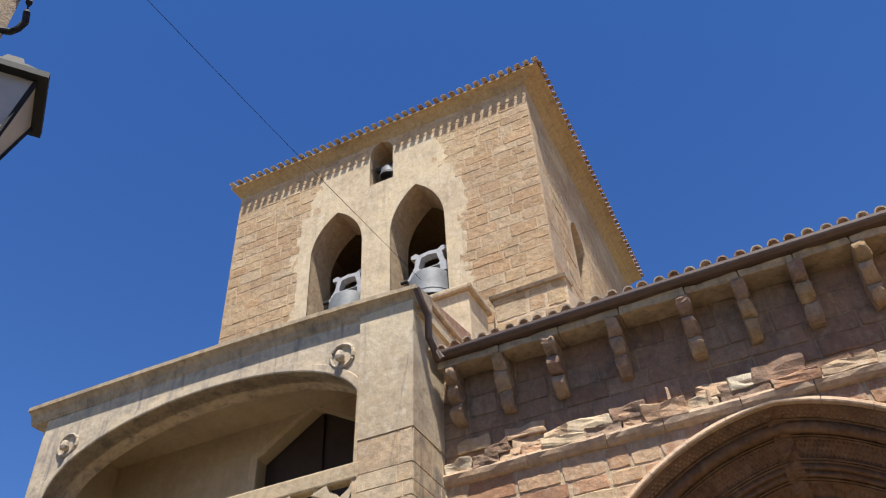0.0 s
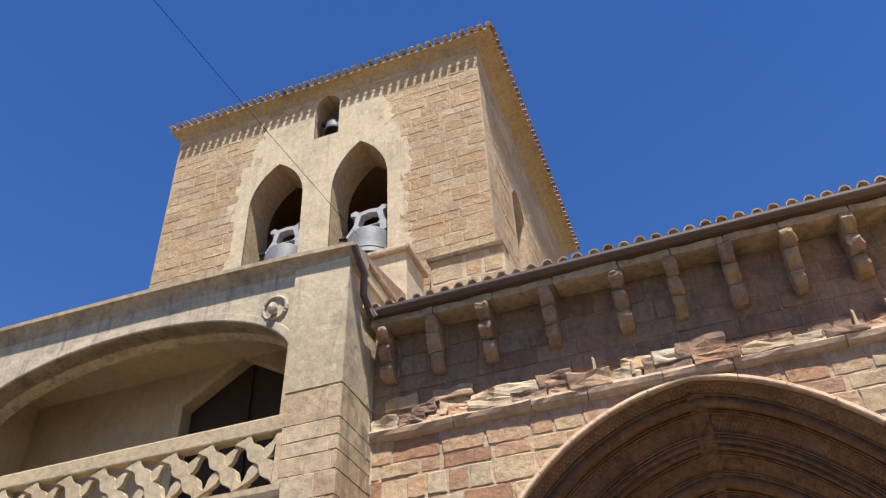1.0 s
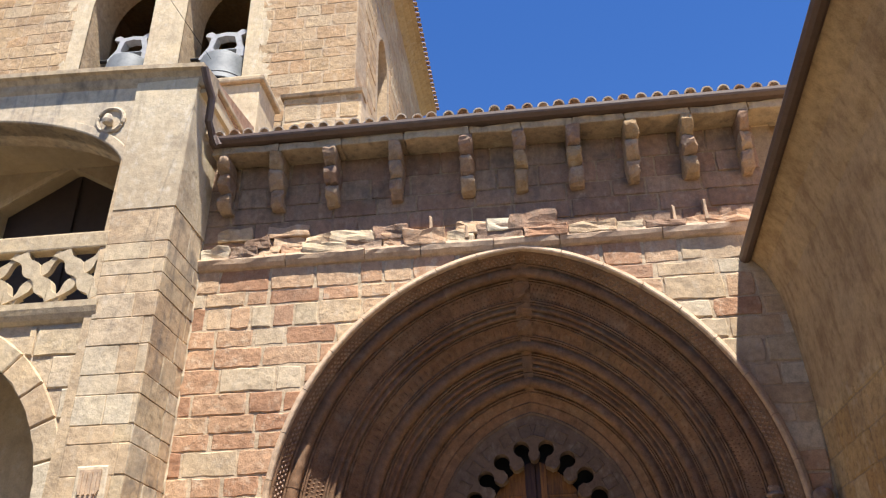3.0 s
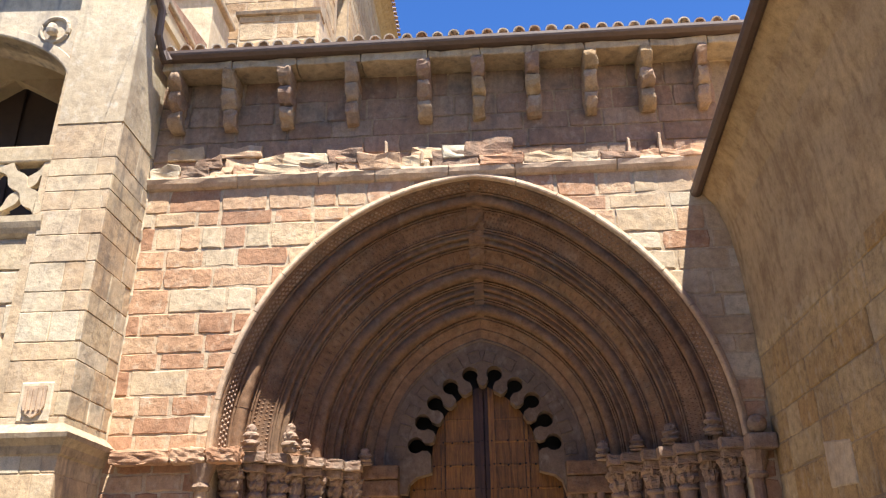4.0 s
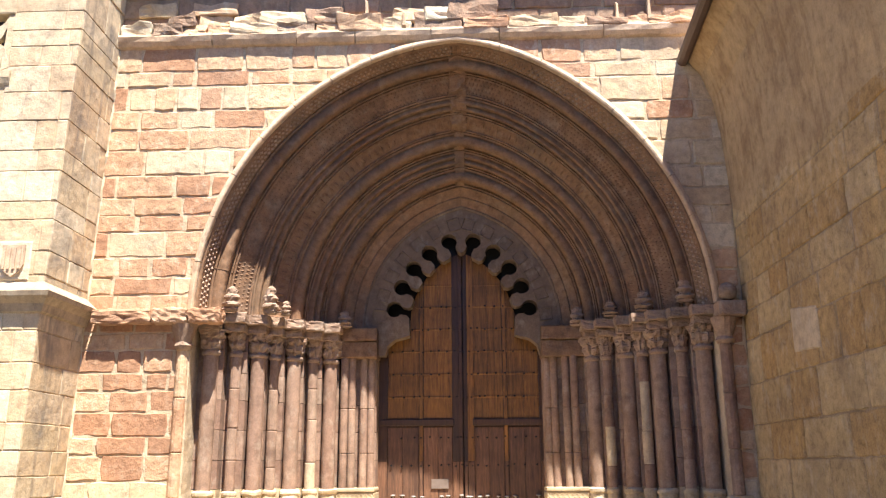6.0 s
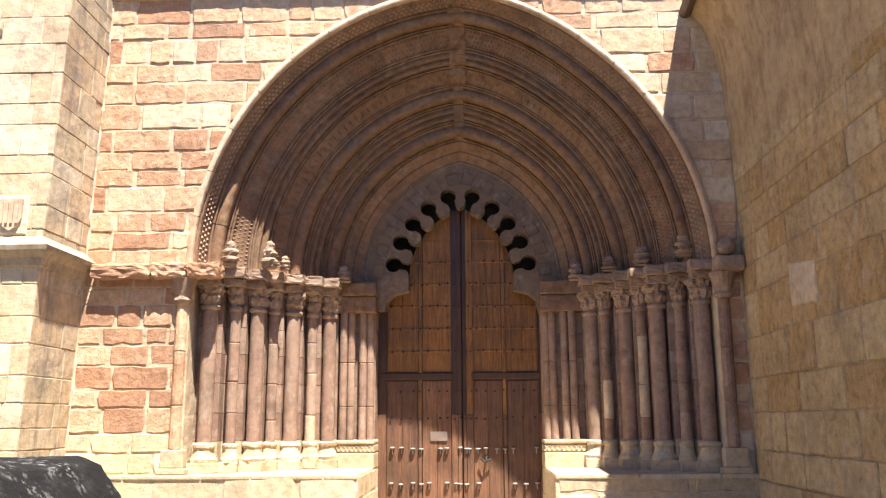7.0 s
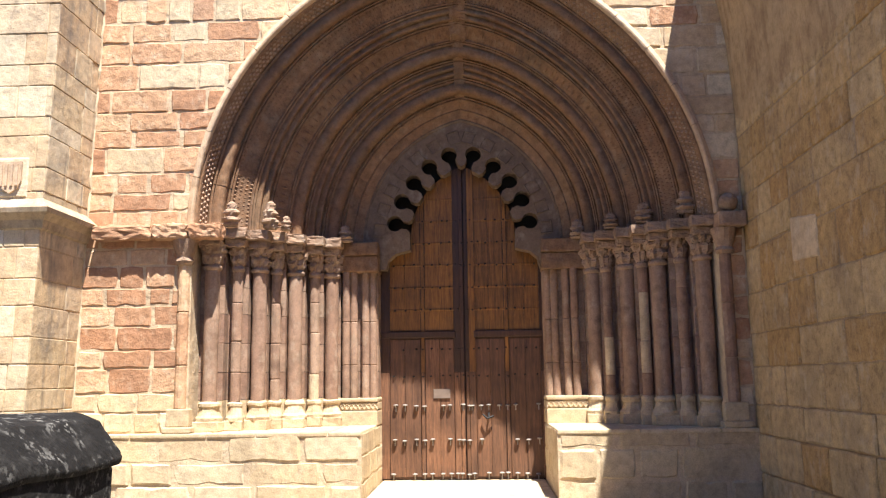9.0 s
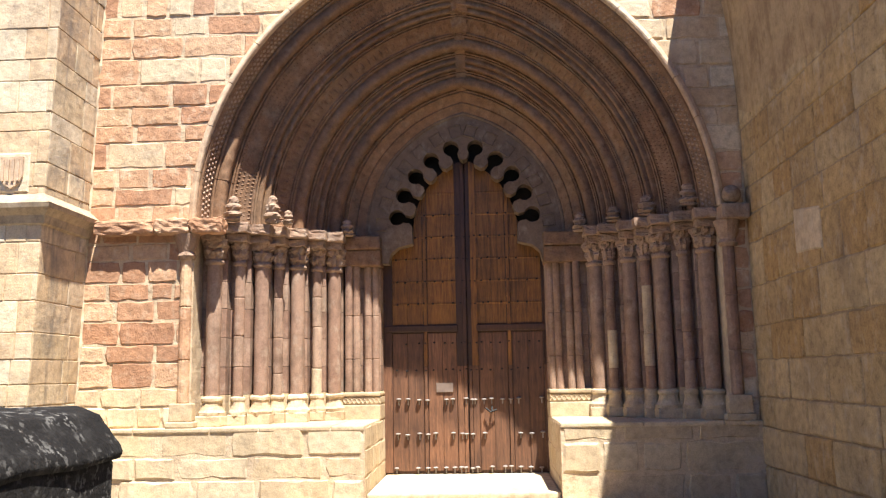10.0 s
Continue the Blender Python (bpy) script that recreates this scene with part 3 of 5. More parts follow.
# pierced tympanum with ten round lobes round a pointed doorway
bm = bmesh.new()
IN_R, HOLE_R, HOLE = 1.03, 1.235, 0.104
def inner_outline(sign):
    """From the springing up to the crown, with a keyhole lobe at each angle."""
    pts = []
    ARC_T = 0.345
    top = math.acos(ARC_T / IN_R)
    z0 = 3.16
    def at(r, a):
        return (sign * (r * math.cos(a) - ARC_T), z0 + r * math.sin(a))
    pts += [(sign * 0.98, 2.80), (sign * 0.95, 2.92), (sign * 0.86, 3.0), (sign * 0.74, 3.03), (sign * 0.67, 3.05)]
    for deg in (11, 25, 38.5, 52, 66):
        a = radians(deg)
        dn = 0.045
        pts.append(at(IN_R, a - 0.075))
        pts.append(at(IN_R + 0.04, a - dn))
        cx, cz = at(HOLE_R, a)
        for j in range(13):
            ang = math.pi + 0.5 + (2 * math.pi - 1.0) * j / 12
            lx, lz = HOLE * math.cos(ang), HOLE * math.sin(ang)
            dx, dz = math.cos(a), math.sin(a)
            ox, oz = dx * lx - dz * lz, dz * lx + dx * lz
            pts.append((cx + sign * ox, cz + oz))
        pts.append(at(IN_R + 0.04, a + dn))
        pts.append(at(IN_R, a + 0.075))
    pts.append((0, z0 + IN_R * math.sin(top) + 0.02))
    return pts


left, right = inner_outline(-1), inner_outline(1)
outline = [(-1.6, 2.80), (-1.6, 3.2)] + arc_points(1.86, 20, -1) + arc_points(1.86, 20, 1)[::-1][1:] + [(1.6, 3.2), (1.6, 2.80)] + right + left[::-1][1:]
TYMP = lambda u, v, w: (u * 1.03, -w, 1.4 + (v - 1.4) * 1.03)
prism(bm, outline, TYMP, -(DOOR_Y - 0.06), -1.50)
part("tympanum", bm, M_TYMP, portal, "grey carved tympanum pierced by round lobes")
# interlaced relief on the tympanum
bm = bmesh.new()
for sgn in (-1, 1):
    for i in range(7):
        a = radians(6 + 11 * i)
        r = 1.42
        c = Vector((sgn * (r * math.cos(a) - 0.345) * 1.03, 1.498, 3.215 + r * math.sin(a) * 1.03))
        ring = []
        for q in range(5):
            b0 = a + math.pi / 4 + q * math.pi / 2
            ring.append(c + Vector((sgn * math.cos(b0), 0, math.sin(b0))) * 0.11)
        tube(bm, ring, 0.014, 5)
    tube(bm, [(x, 1.495, z) for x, z in arc_points(1.70, 16, sgn)], 0.022, 6)
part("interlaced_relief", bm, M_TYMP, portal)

# jambs: stepped courses behind the columns, bases, shafts, capitals and abaci
EDGE = {-1: 1.11, 1: 1.03}          # inner edge of each jamb
def jamb_outline(sgn):
    i = 0 if sgn < 0 else 1
    pts = [(3.2 if sgn < 0 else 3.1, 0.0)]
    for k, (xs, cy, big) in enumerate(COLS):
        nx = COLS[k + 1][0][i] if k < 6 else xs[i] - 0.2
        pts.append((pts[-1][0], cy + 0.055))
        pts.append(((xs[i] + nx) / 2, cy + 0.055))
    pts += [(pts[-1][0], 1.455), (EDGE[sgn], 1.455), (EDGE[sgn], 1.95), (pts[0][0], 1.95)]
    return [(sgn * a, b) for a, b in pts]


def capital(bm, x, y, rad):
    """Bell with two rings of leaves under a moulded neck."""
    prof = [(1.0, 2.70), (1.25, 2.715), (1.3, 2.735), (1.2, 2.755), (1.04, 2.765)] + [(1.06 + 0.62 * q / 10 + 0.16 * abs(math.sin(q / 10 * 2 * math.pi)), 2.78 + 0.225 * q / 10) for q in range(11)]
    lathe(bm, [(rad * a, b) for a, b in prof], (x, y, 0), 24)
    for v in bm.verts:
        if v.co.z > 2.775:
            ang = math.atan2(v.co.y - y, v.co.x - x)
            k = 1 + 0.13 * math.sin(ang * 8 + (0 if v.co.z < 2.9 else math.pi)) + 0.30 * noise.noise(v.co * 22)
            v.co.x, v.co.y = x + (v.co.x - x) * k, y + (v.co.y - y) * k


PLAN = lambda u, v, w: (u, v, w)
for sgn in (-1, 1):
    side = 0 if sgn < 0 else 1
    zs = [0.85, 1.20, 1.52, 1.86, 2.2, 2.52, 2.78, 3.0]
    for z0, z1 in zip(zs, zs[1:]):
        bm = bmesh.new()
        prism(bm, jamb_outline(sgn), PLAN, z0 + 0.003, z1 - 0.003)
        part("jamb_course", bm, M_COL if z0 > 1 else M_BENCH, portal)
    for k, (xs, cy, big) in enumerate(COLS):
        cx = xs[side]
        col = thing("jamb_column", "", "")
        col.parent = portal
        tagged(col, "thick reddish stone jamb column" if big else "slender stone jamb shaft")
        rad = (0.086 if big else 0.060) * rng.uniform(0.97, 1.04)
        x, y = sgn * cx, cy - 0.02
        bm = bmesh.new()
        if big:
            lathe(bm, [(rad * 1.0, 1.17 + 0.155 * q) for q in range(11)], (x, y, 0), 20, False)
            for v in bm.verts:
                v.co += Vector(noise.noise_vector(v.co * 4)) * 0.008 + Vector(noise.noise_vector(v.co * 13)) * 0.003
            part("shaft", bm, M_COL, col, smooth=True)
        else:
            joints = [1.17, 1.17 + rng.uniform(0.25, 0.45), 1.17 + rng.uniform(0.6, 0.9), 1.17 + rng.uniform(1.1, 1.35), 2.74]
            for i, (a, b) in enumerate(zip(joints, joints[1:])):
                bm = bmesh.new()
                rr = rad * rng.uniform(0.96, 1.05)
                lathe(bm, [(rr * 0.94, a + 0.002), (rr, a + 0.014), (rr, b - 0.014), (rr * 0.94, b - 0.002)], (x + rng.uniform(-0.004, 0.004), y, 0), 14)
                pale = (sgn, k, i) in ((1, 3, 1), (1, 3, 2), (1, 5, 1), (-1, 5, 0))
                part("shaft_drum", bm, M_COL_PALE if pale else M_COL, col, "pale replaced stone drum" if pale else "")
        bm = bmesh.new()
        lathe(bm, [(rad * 1.75, 0.96), (rad * 1.78, 1.0), (rad * 1.5, 1.03), (rad * 1.3, 1.07), (rad * 1.25, 1.11), (rad * 1.42, 1.135), (rad * 1.4, 1.165), (rad * 1.1, 1.185)], (x, y, 0), 16)
        box(bm, x - rad * 1.7, x + rad * 1.7, y - rad * 1.7, y + rad * 1.5, 0.85, 0.965, 0.012)
        for v in bm.verts:
            v.co += Vector(noise.noise_vector(v.co * 9)) * (0.018 if sgn < 0 else 0.009)
        part("base", bm, M_BENCH, col, "worn moulded column base")
        bm = bmesh.new()
        capital(bm, x, y, rad)
        part("capital", bm, M_CARVE, col, "weathered carved foliage capital")
        bm = bmesh.new()
        box(bm, x - 0.12, x + 0.12, y - 0.17, y + 0.2, 2.985, 3.08, 0.012)
        box(bm, x - 0.15, x + 0.15, y - 0.24, y + 0.2, 3.08, 3.2, 0.016)
        bmesh.ops.subdivide_edges(bm, edges=bm.edges[:], cuts=3, use_grid_fill=True)
        for v in bm.verts:
            v.co += Vector(noise.noise_vector(v.co * 17)) * 0.012 + Vector(noise.noise_vector(v.co * 45)) * 0.008
        part("abacus", bm, M_CARVE, col, "eroded carved abacus block")
    for cx, cy in zip(((1.51, 1.416, 1.27, 1.177), (1.416, 1.314, 1.168, 1.085))[side], (1.34, 1.38, 1.42, 1.45)):
        for a, b in ((1.17, 1.6), (1.6, 2.15), (2.15, 2.80)):
            bm = bmesh.new()
            lathe(bm, [(0.044, a + 0.002), (0.05, a + 0.01), (0.05, b - 0.01), (0.044, b - 0.002)], (sgn * cx, cy, 0), 12)
            part("thin_shaft", bm, M_COL, portal)
    lo_x, hi_x = sorted((sgn * (EDGE[sgn] - 0.015), sgn * (COLS[6][0][side] - 0.09)))
    bm = boxes((lo_x, hi_x, 1.29, 1.72, 2.79, 3.0), (lo_x - 0.0, hi_x, 1.26, 1.72, 3.006, 3.18), bevel=0.02)
    bmesh.ops.subdivide_edges(bm, edges=bm.edges[:], cuts=3, use_grid_fill=True)
    for v in bm.verts:
        v.co += Vector(noise.noise_vector(v.co * 12)) * 0.010
    part("inner_impost", bm, M_ARCH, portal)
    bm = boxes((lo_x, hi_x, 1.23, 1.72, 0.84, 1.03), (lo_x, hi_x, 1.26, 1.72, 1.036, 1.13), (lo_x, hi_x, 1.24, 1.72, 1.134, 1.185), bevel=0.016)
    part("inner_base", bm, M_BENCH, portal, "carved base of the clustered shafts")
    bm = bmesh.new()
    n = 9
    for i in range(n):
        cx = lo_x + (hi_x - lo_x) * (i + 0.5) / n
        for s2 in (-1, 1):
            tube(bm, [(cx - s2 * 0.026, 1.257, 1.045), (cx + s2 * 0.026, 1.257, 1.12)], 0.007, 4)
    part("base_lattice", bm, M_BENCH, portal)
    # outermost pilaster shaft with its foot
    px = sgn * (3.157, 2.956)[side]
    for a, b in ((1.12, 1.6), (1.6, 2.2), (2.2, 2.76)):
        bm = bmesh.new()
        lathe(bm, [(0.062, a + 0.002), (0.068, a + 0.012), (0.066, b - 0.012), (0.06, b - 0.002)], (px, 0.0, 0), 12)
        # east drums get the darker column stone in place of the shadow on them
        part("pilaster_drum", bm, M_RED if sgn < 0 else M_COL, portal)
    bm = bmesh.new()
    lathe(bm, [(0.085, 2.74), (0.11, 2.78), (0.09, 2.82), (0.13, 2.95), (0.15, 3.03)], (px, 0.0, 0), 14)
    for v in bm.verts:
        v.co += Vector(noise.noise_vector(v.co * 30)) * 0.012
    part("capital", bm, M_CARVE, portal)
    bm = boxes((px - 0.13, px + 0.13, -0.085, 0.05, 0.92, 1.12), (px - 0.16, px + 0.16, -0.115, 0.05, 0.852, 0.92), bevel=0.015)
    part("pilaster_base", bm, M_BENCH, portal)
# impost band on the wall
x = -4.2
while x < -2.75:
    w = min(rng.uniform(0.4, 0.7), -2.7 - x)
    bm = boxes((x + 0.004, x + w - 0.004, -0.16, 0.05, 3.03, 3.2), bevel=0.03)
    bmesh.ops.subdivide_edges(bm, edges=bm.edges[:], cuts=6, use_grid_fill=True)
    for v in bm.verts:
        v.co += Vector(noise.noise_vector(v.co * 9)) * 0.016 + Vector(noise.noise_vector(v.co * 27)) * 0.016
    part("impost_stone", bm, M_RED_DEEP, portal, "eroded carved impost stone")
    x += w
bm = boxes((2.86, 3.17, -0.2, 0.08, 3.03, 3.2), bevel=0.03)
part("impost_stone", bm, M_CARVE, portal)
bm = bmesh.new()
bmesh.ops.create_icosphere(bm, subdivisions=3, radius=0.105, matrix=Matrix.Translation((3.0, -0.1, 3.31)))
part("stone_ball", bm, M_CARVE, portal, "round weathered stone knob on the impost")

# plinth bench on both sides of the doorway
for sgn in (-1, 1):
    bench = thing("plinth_bench", "low pale stone plinth bench beside the church door", "plinth", kind="structure")
    x0, x1 = (-4.3, -1.10) if sgn < 0 else (1.02, 3.18)
    bm = boxes((x0, x1, -0.103, 1.95, 0.0, 0.83))
    part("core", bm, M_MORTAR, bench)
    masonry(bench, x0, x1, 0.0, 0.84, 0.19, 0.34, 0.4, 0.95, lambda u, v, w: (u, -0.1 - w, v), M_BENCH, rng, None, (0.004, 0.03), 0.006, 0.02, 0.016)
    u = x0
    while u < x1 - 0.01:
        w = min(rng.uniform(0.5, 0.9), x1 - u)
        bm = boxes((u + 0.004, u + w - 0.004, -0.12, 1.6, 0.80, 0.852), bevel=0.015)
        part("coping_slab", bm, M_BENCH, bench)
        u += w
    # returns beside the door
    masonry(bench, -0.1, 1.75, 0.0, 0.84, 0.25, 0.34, 0.4, 0.8, (lambda u, v, w: (-1.10 + w, u, v)) if sgn < 0 else (lambda u, v, w: (1.02 - w, u, v)), M_BENCH, rng, None, (0.0, 0.006), 0.006)
bm = boxes((-1.09, 1.01, -0.02, 1.8, -0.02, 0.12), bevel=0.02)
tagged(link_mesh("threshold", bm, M_BENCH), "worn pale stone doorstep of the portal", "doorstep", kind="structure")
bm = boxes((-1.9, 2.2, -0.75, -0.04, -0.02, 0.05), bevel=0.02)
tagged(link_mesh("step", bm, M_BENCH), "low worn stone step before the portal", "step", kind="structure")

# ---- church door ----
def door_top(x):
    """Height of the pointed head of the door at the distance x from its middle."""
    x = abs(x) / 1.03
    return 3.13 if x > 0.69 else 1.46 + (1.76 + math.sqrt(IN_R ** 2 - (x + 0.345) ** 2)) * 1.03 if x + 0.345 < IN_R else 3.13


def door_board(x0, x1, y0, y1, z0):
    """An upright board whose head follows the pointed arch."""
    bm = bmesh.new()
    prism(bm, [(x0, z0), (x1, z0)] + [(x1 + (x0 - x1) * i / 8, door_top(x1 + (x0 - x1) * i / 8)) for i in range(9)], lambda u, v, w: (u, w, v), y0, y1)
    bmesh.ops.recalc_face_normals(bm, faces=bm.faces[:])
    return bm


door = thing("door_1", "closed two-leaf varnished wooden church door studded with iron nails", "door")
for sgn in (-1, 1):
    wide = 1.13 if sgn < 0 else 1.08
    leaf = part("leaf", door_board(min(sgn * 0.004, sgn * wide), max(sgn * 0.004, sgn * wide), DOOR_Y, DOOR_Y + 0.06, 0.13), M_DOOR_D, door, "brown planked door leaf")
    for a, b in ((0.145, 0.33), (0.333, 0.52), (0.585, 0.79), (0.793, 0.99)):
        for z0, z1 in ((0.16, 1.93), (2.05, 4.45)):
            x0, x1 = sorted((sgn * a, sgn * b))
            y0 = DOOR_Y - 0.010 - rng.uniform(0, 0.004)
            low = z0 < 1.5
            part("plank", boxes((x0, x1, y0, DOOR_Y + 0.02, z0, z1), bevel=0.005) if low else door_board(x0, x1, y0, DOOR_Y + 0.02, z0), M_DOOR_W if low else M_DOOR, leaf)
    for a, b, mat in ((0.012, 0.055, M_DOOR_D), (0.059, 0.14, M_DOOR_D if sgn < 0 else M_DOOR), (0.53, 0.575, M_DOOR), (0.995, wide - 0.01, M_DOOR_D)):
        x0, x1 = sorted((sgn * a, sgn * b))
        part("stile", door_board(x0, x1, DOOR_Y - 0.034, DOOR_Y + 0.02, 1.5), mat, leaf)
        # stiles change wood at 1.5, where sunlight ends: the lit tone is in the colour
        part("stile", boxes((x0, x1, DOOR_Y - 0.034, DOOR_Y + 0.02, 0.14, 1.497), bevel=0.006), M_DOOR_W, leaf, "foot of the door stile in weathered pine, toned as sunlit")
    x0, x1 = sorted((sgn * 0.12, sgn * (wide - 0.03)))
    part("rail", boxes((x0, x1, DOOR_Y - 0.045, DOOR_Y + 0.02, 1.95, 2.035), bevel=0.012), M_DOOR_D, leaf, "heavy dark middle rail")
    for z in (2.32, 2.62, 2.92, 3.22, 3.52, 3.82):
        x1 = wide - 0.06
        while x1 > 0.2 and z > door_top(x1) - 0.04:
            x1 -= 0.04
        if x1 > 0.25:
            x0, x1 = sorted((sgn * 0.13, sgn * x1))
            part("batten", boxes((x0, x1, DOOR_Y - 0.022, DOOR_Y + 0.01, z - 0.014, z + 0.014), bevel=0.008), M_DOOR, leaf)
    for z in (0.20, 0.63, 1.07, 1.45, 1.80, 2.32, 2.62, 2.92, 3.22, 3.52):
        for x in (0.035, 0.10, 0.20, 0.30, 0.44, 0.55, 0.66, 0.80, 0.93):
            x = sgn * (x + rng.uniform(-0.02, 0.02))
            if z > door_top(x) - 0.05 or rng.random() < 0.15:
                continue
            bm = bmesh.new()
            if z < 1.2:
                bmesh.ops.create_icosphere(bm, subdivisions=2, radius=1, matrix=Matrix.Translation((x, DOOR_Y - 0.04, z + rng.uniform(-0.012, 0.012))) @ Matrix.Diagonal((0.034, 0.036, 0.013, 1)))
                box(bm, x - 0.007, x + 0.007, DOOR_Y - 0.045, DOOR_Y - 0.02, z - 0.07, z)
            else:
                bmesh.ops.create_icosphere(bm, subdivisions=1, radius=1, matrix=Matrix.Translation((x, DOOR_Y - 0.03, z + rng.uniform(-0.012, 0.012))) @ Matrix.Diagonal((0.016, 0.014, 0.013, 1)))
            part("nail", bm, M_NAIL if z < 1.2 else M_IRON, leaf)
# black sheet added so the pierced lobes read as deep shade
part("backing", boxes((-1.45, 1.45, DOOR_Y + 0.075, DOOR_Y + 0.12, 0.1, 4.9)), M_IRON, door, "added black sheet for the dark gap behind the pierced arch")
part("plate", boxes((-0.42, -0.2, DOOR_Y - 0.03, DOOR_Y, 1.16, 1.28), bevel=0.004), plain_mat("painted_plate", (0.20, 0.15, 0.12), 0.5), door, "small pale plate")
bm = bmesh.new()
tube(bm, [(0.22, DOOR_Y - 0.07, 0.95), (0.28, DOOR_Y - 0.09, 0.90), (0.36, DOOR_Y - 0.07, 0.93)], 0.013, 6)
tube(bm, [(0.3, DOOR_Y - 0.02, 0.97), (0.3, DOOR_Y - 0.09, 0.91)], 0.012, 6)
part("handle", bm, M_IRON, door, "black iron pull handle")


# ---- corbel table, eave and nave roof ----
EAVE_Y = -0.39
eave = thing("church_eave", "stone eave slabs with a brown gutter above the portal", "eave", kind="structure")
u = -4.1
while u < 3.55:
    w = min(rng.uniform(0.65, 0.95), 3.6 - u)
    bm = boxes((u + 0.003, u + w - 0.003, EAVE_Y + rng.uniform(-0.012, 0.012), 0.05, 8.14 + rng.uniform(-0.01, 0.01), 8.26), bevel=0.02)
    bmesh.ops.subdivide_edges(bm, edges=bm.edges[:], cuts=3, use_grid_fill=True)
    for v in bm.verts:
        v.co += Vector(noise.noise_vector(v.co * 6)) * 0.022 + Vector(noise.noise_vector(v.co * 21)) * 0.01
    part("eave_slab", bm, M_TRIM, eave)
    u += w
bm = bmesh.new()
prism(bm, [(-0.30, 8.265), (-0.47, 8.265), (-0.515, 8.30), (-0.525, 8.33), (-0.525, 8.37), (-0.515, 8.375), (-0.50, 8.35), (-0.30, 8.35)], lambda y, z, w: (w, y, z), -4.12, 3.6)
part("gutter", bm, M_GUTTER, eave, "brown metal gutter")

CORB_X = (-3.93, -3.2, -2.44, -1.56, -0.6, 0.1, 0.82, 1.56, 2.28, 2.99)


def corbel(x, seed):
    r = random.Random(seed)
    kind = r.randrange(3)
    th = thing("corbel", "weathered carved stone corbel under the church eave", "corbel", "corbels under the eave", at=(x, 0, 8.0))
    w = 0.080 * r.uniform(0.85, 1.15)
    z = 8.14
    n = 3
    tot = 0.78
    for i in range(n):
        h = tot / n
        d0 = 0.42 - 0.10 * i
        bm = bmesh.new()
        prof = []
        m = 8
        for j in range(m + 1):
            a = math.pi * j / m
            bulge = (0.065, 0.045, 0.03)[kind] * math.sin(a) - (0.02 if j in (0, m) else 0)
            prof.append((-(d0 - 0.10 * j / m) - bulge, z - 0.004 - (h - 0.008) * j / m))
        prof = [(0.05, z - 0.004)] + prof + [(0.05, z - h + 0.004)]
        prism(bm, prof, lambda y, zz, xx: (xx - x * 0 + 0.0, y, zz), -w, w)
        bmesh.ops.subdivide_edges(bm, edges=[e for e in bm.edges if abs(e.verts[0].co.x - e.verts[1].co.x) > 1e-3], cuts=3)
        bmesh.ops.bevel(bm, geom=[e for e in bm.edges if abs(e.verts[0].co.x - e.verts[1].co.x) < 1e-5 and abs(abs(e.verts[0].co.x) - w) < 1e-4], offset=0.016, segments=1, affect="EDGES")
        for v in bm.verts:
            v.co.z -= 8.0
            q = v.co + Vector((x, 0, 0))
            v.co += Vector(noise.noise_vector(q * 6)) * 0.035 + Vector(noise.noise_vector(q * 17)) * 0.018
        part(("head_block", "middle_block", "foot_block")[i], bm, M_CORB, th)
        z -= h
    return th


for i, x in enumerate(CORB_X):
    corbel(x, 100 + i)


def barrel_tile(bm, x, y0, z0, y1, z1, rad, high=1.0, seg=6):
    rings = []
    d = Vector((0, y1 - y0, z1 - z0)).normalized()
    nrm = Vector((0, -d.z, d.y))
    for t, rr in ((0.0, rad), (1.0, rad * 0.86)):
        p = Vector((x, y0 + (y1 - y0) * t, z0 + (z1 - z0) * t))
        outer = [p + Vector((rr * math.cos(math.pi * i / seg), 0, 0)) + nrm * rr * math.sin(math.pi * i / seg) * high for i in range(seg + 1)]
        inner = [p + Vector(((rr - 0.018) * math.cos(math.pi * i / seg), 0, 0)) + nrm * (rr - 0.018) * math.sin(math.pi * i / seg) * high for i in range(seg + 1)]
        rings.append([bm.verts.new(q) for q in outer + inner[::-1]])
    a, b = rings
    n = len(a)
    for i in range(n):
        j = (i + 1) % n
        bm.faces.new((a[i], a[j], b[j], b[i]))
    bm.faces.new(a[::-1])
    bm.faces.new(b)


roof = thing("nave_roof", "clay barrel-tile roof of the church", "roof", kind="structure")
bm = bmesh.new()
prism(bm, [(-0.44, 8.35), (6.0, 9.85), (6.0, 9.7), (-0.3, 8.262)], lambda y, z, w: (w, y, z), -4.1, 12.0)
part("roof_deck", bm, M_TILE, roof)
x = -4.0
bm_rest = bmesh.new()
while x < 3.6:
    for i in range(10):
        y0 = -0.49 + 0.40 * i
        z0 = 8.39 + 0.231 * (y0 + 0.48) * 1.0
        jit = rng.uniform(-0.012, 0.012)
        if i < 3:
            bm = bmesh.new()
            barrel_tile(bm, x + jit, y0 + rng.uniform(-0.02, 0.02), z0 + 0.012, y0 + 0.46, z0 + 0.106, 0.078)
            part("tile", bm, M_TILE_SUN, roof)
        else:
            barrel_tile(bm_rest, x + jit, y0, z0 + 0.012, y0 + 0.46, z0 + 0.106, 0.078)
    x += 0.212
tagged(part("far_tiles", bm_rest, M_TILE_J, roof), kind="stuff")

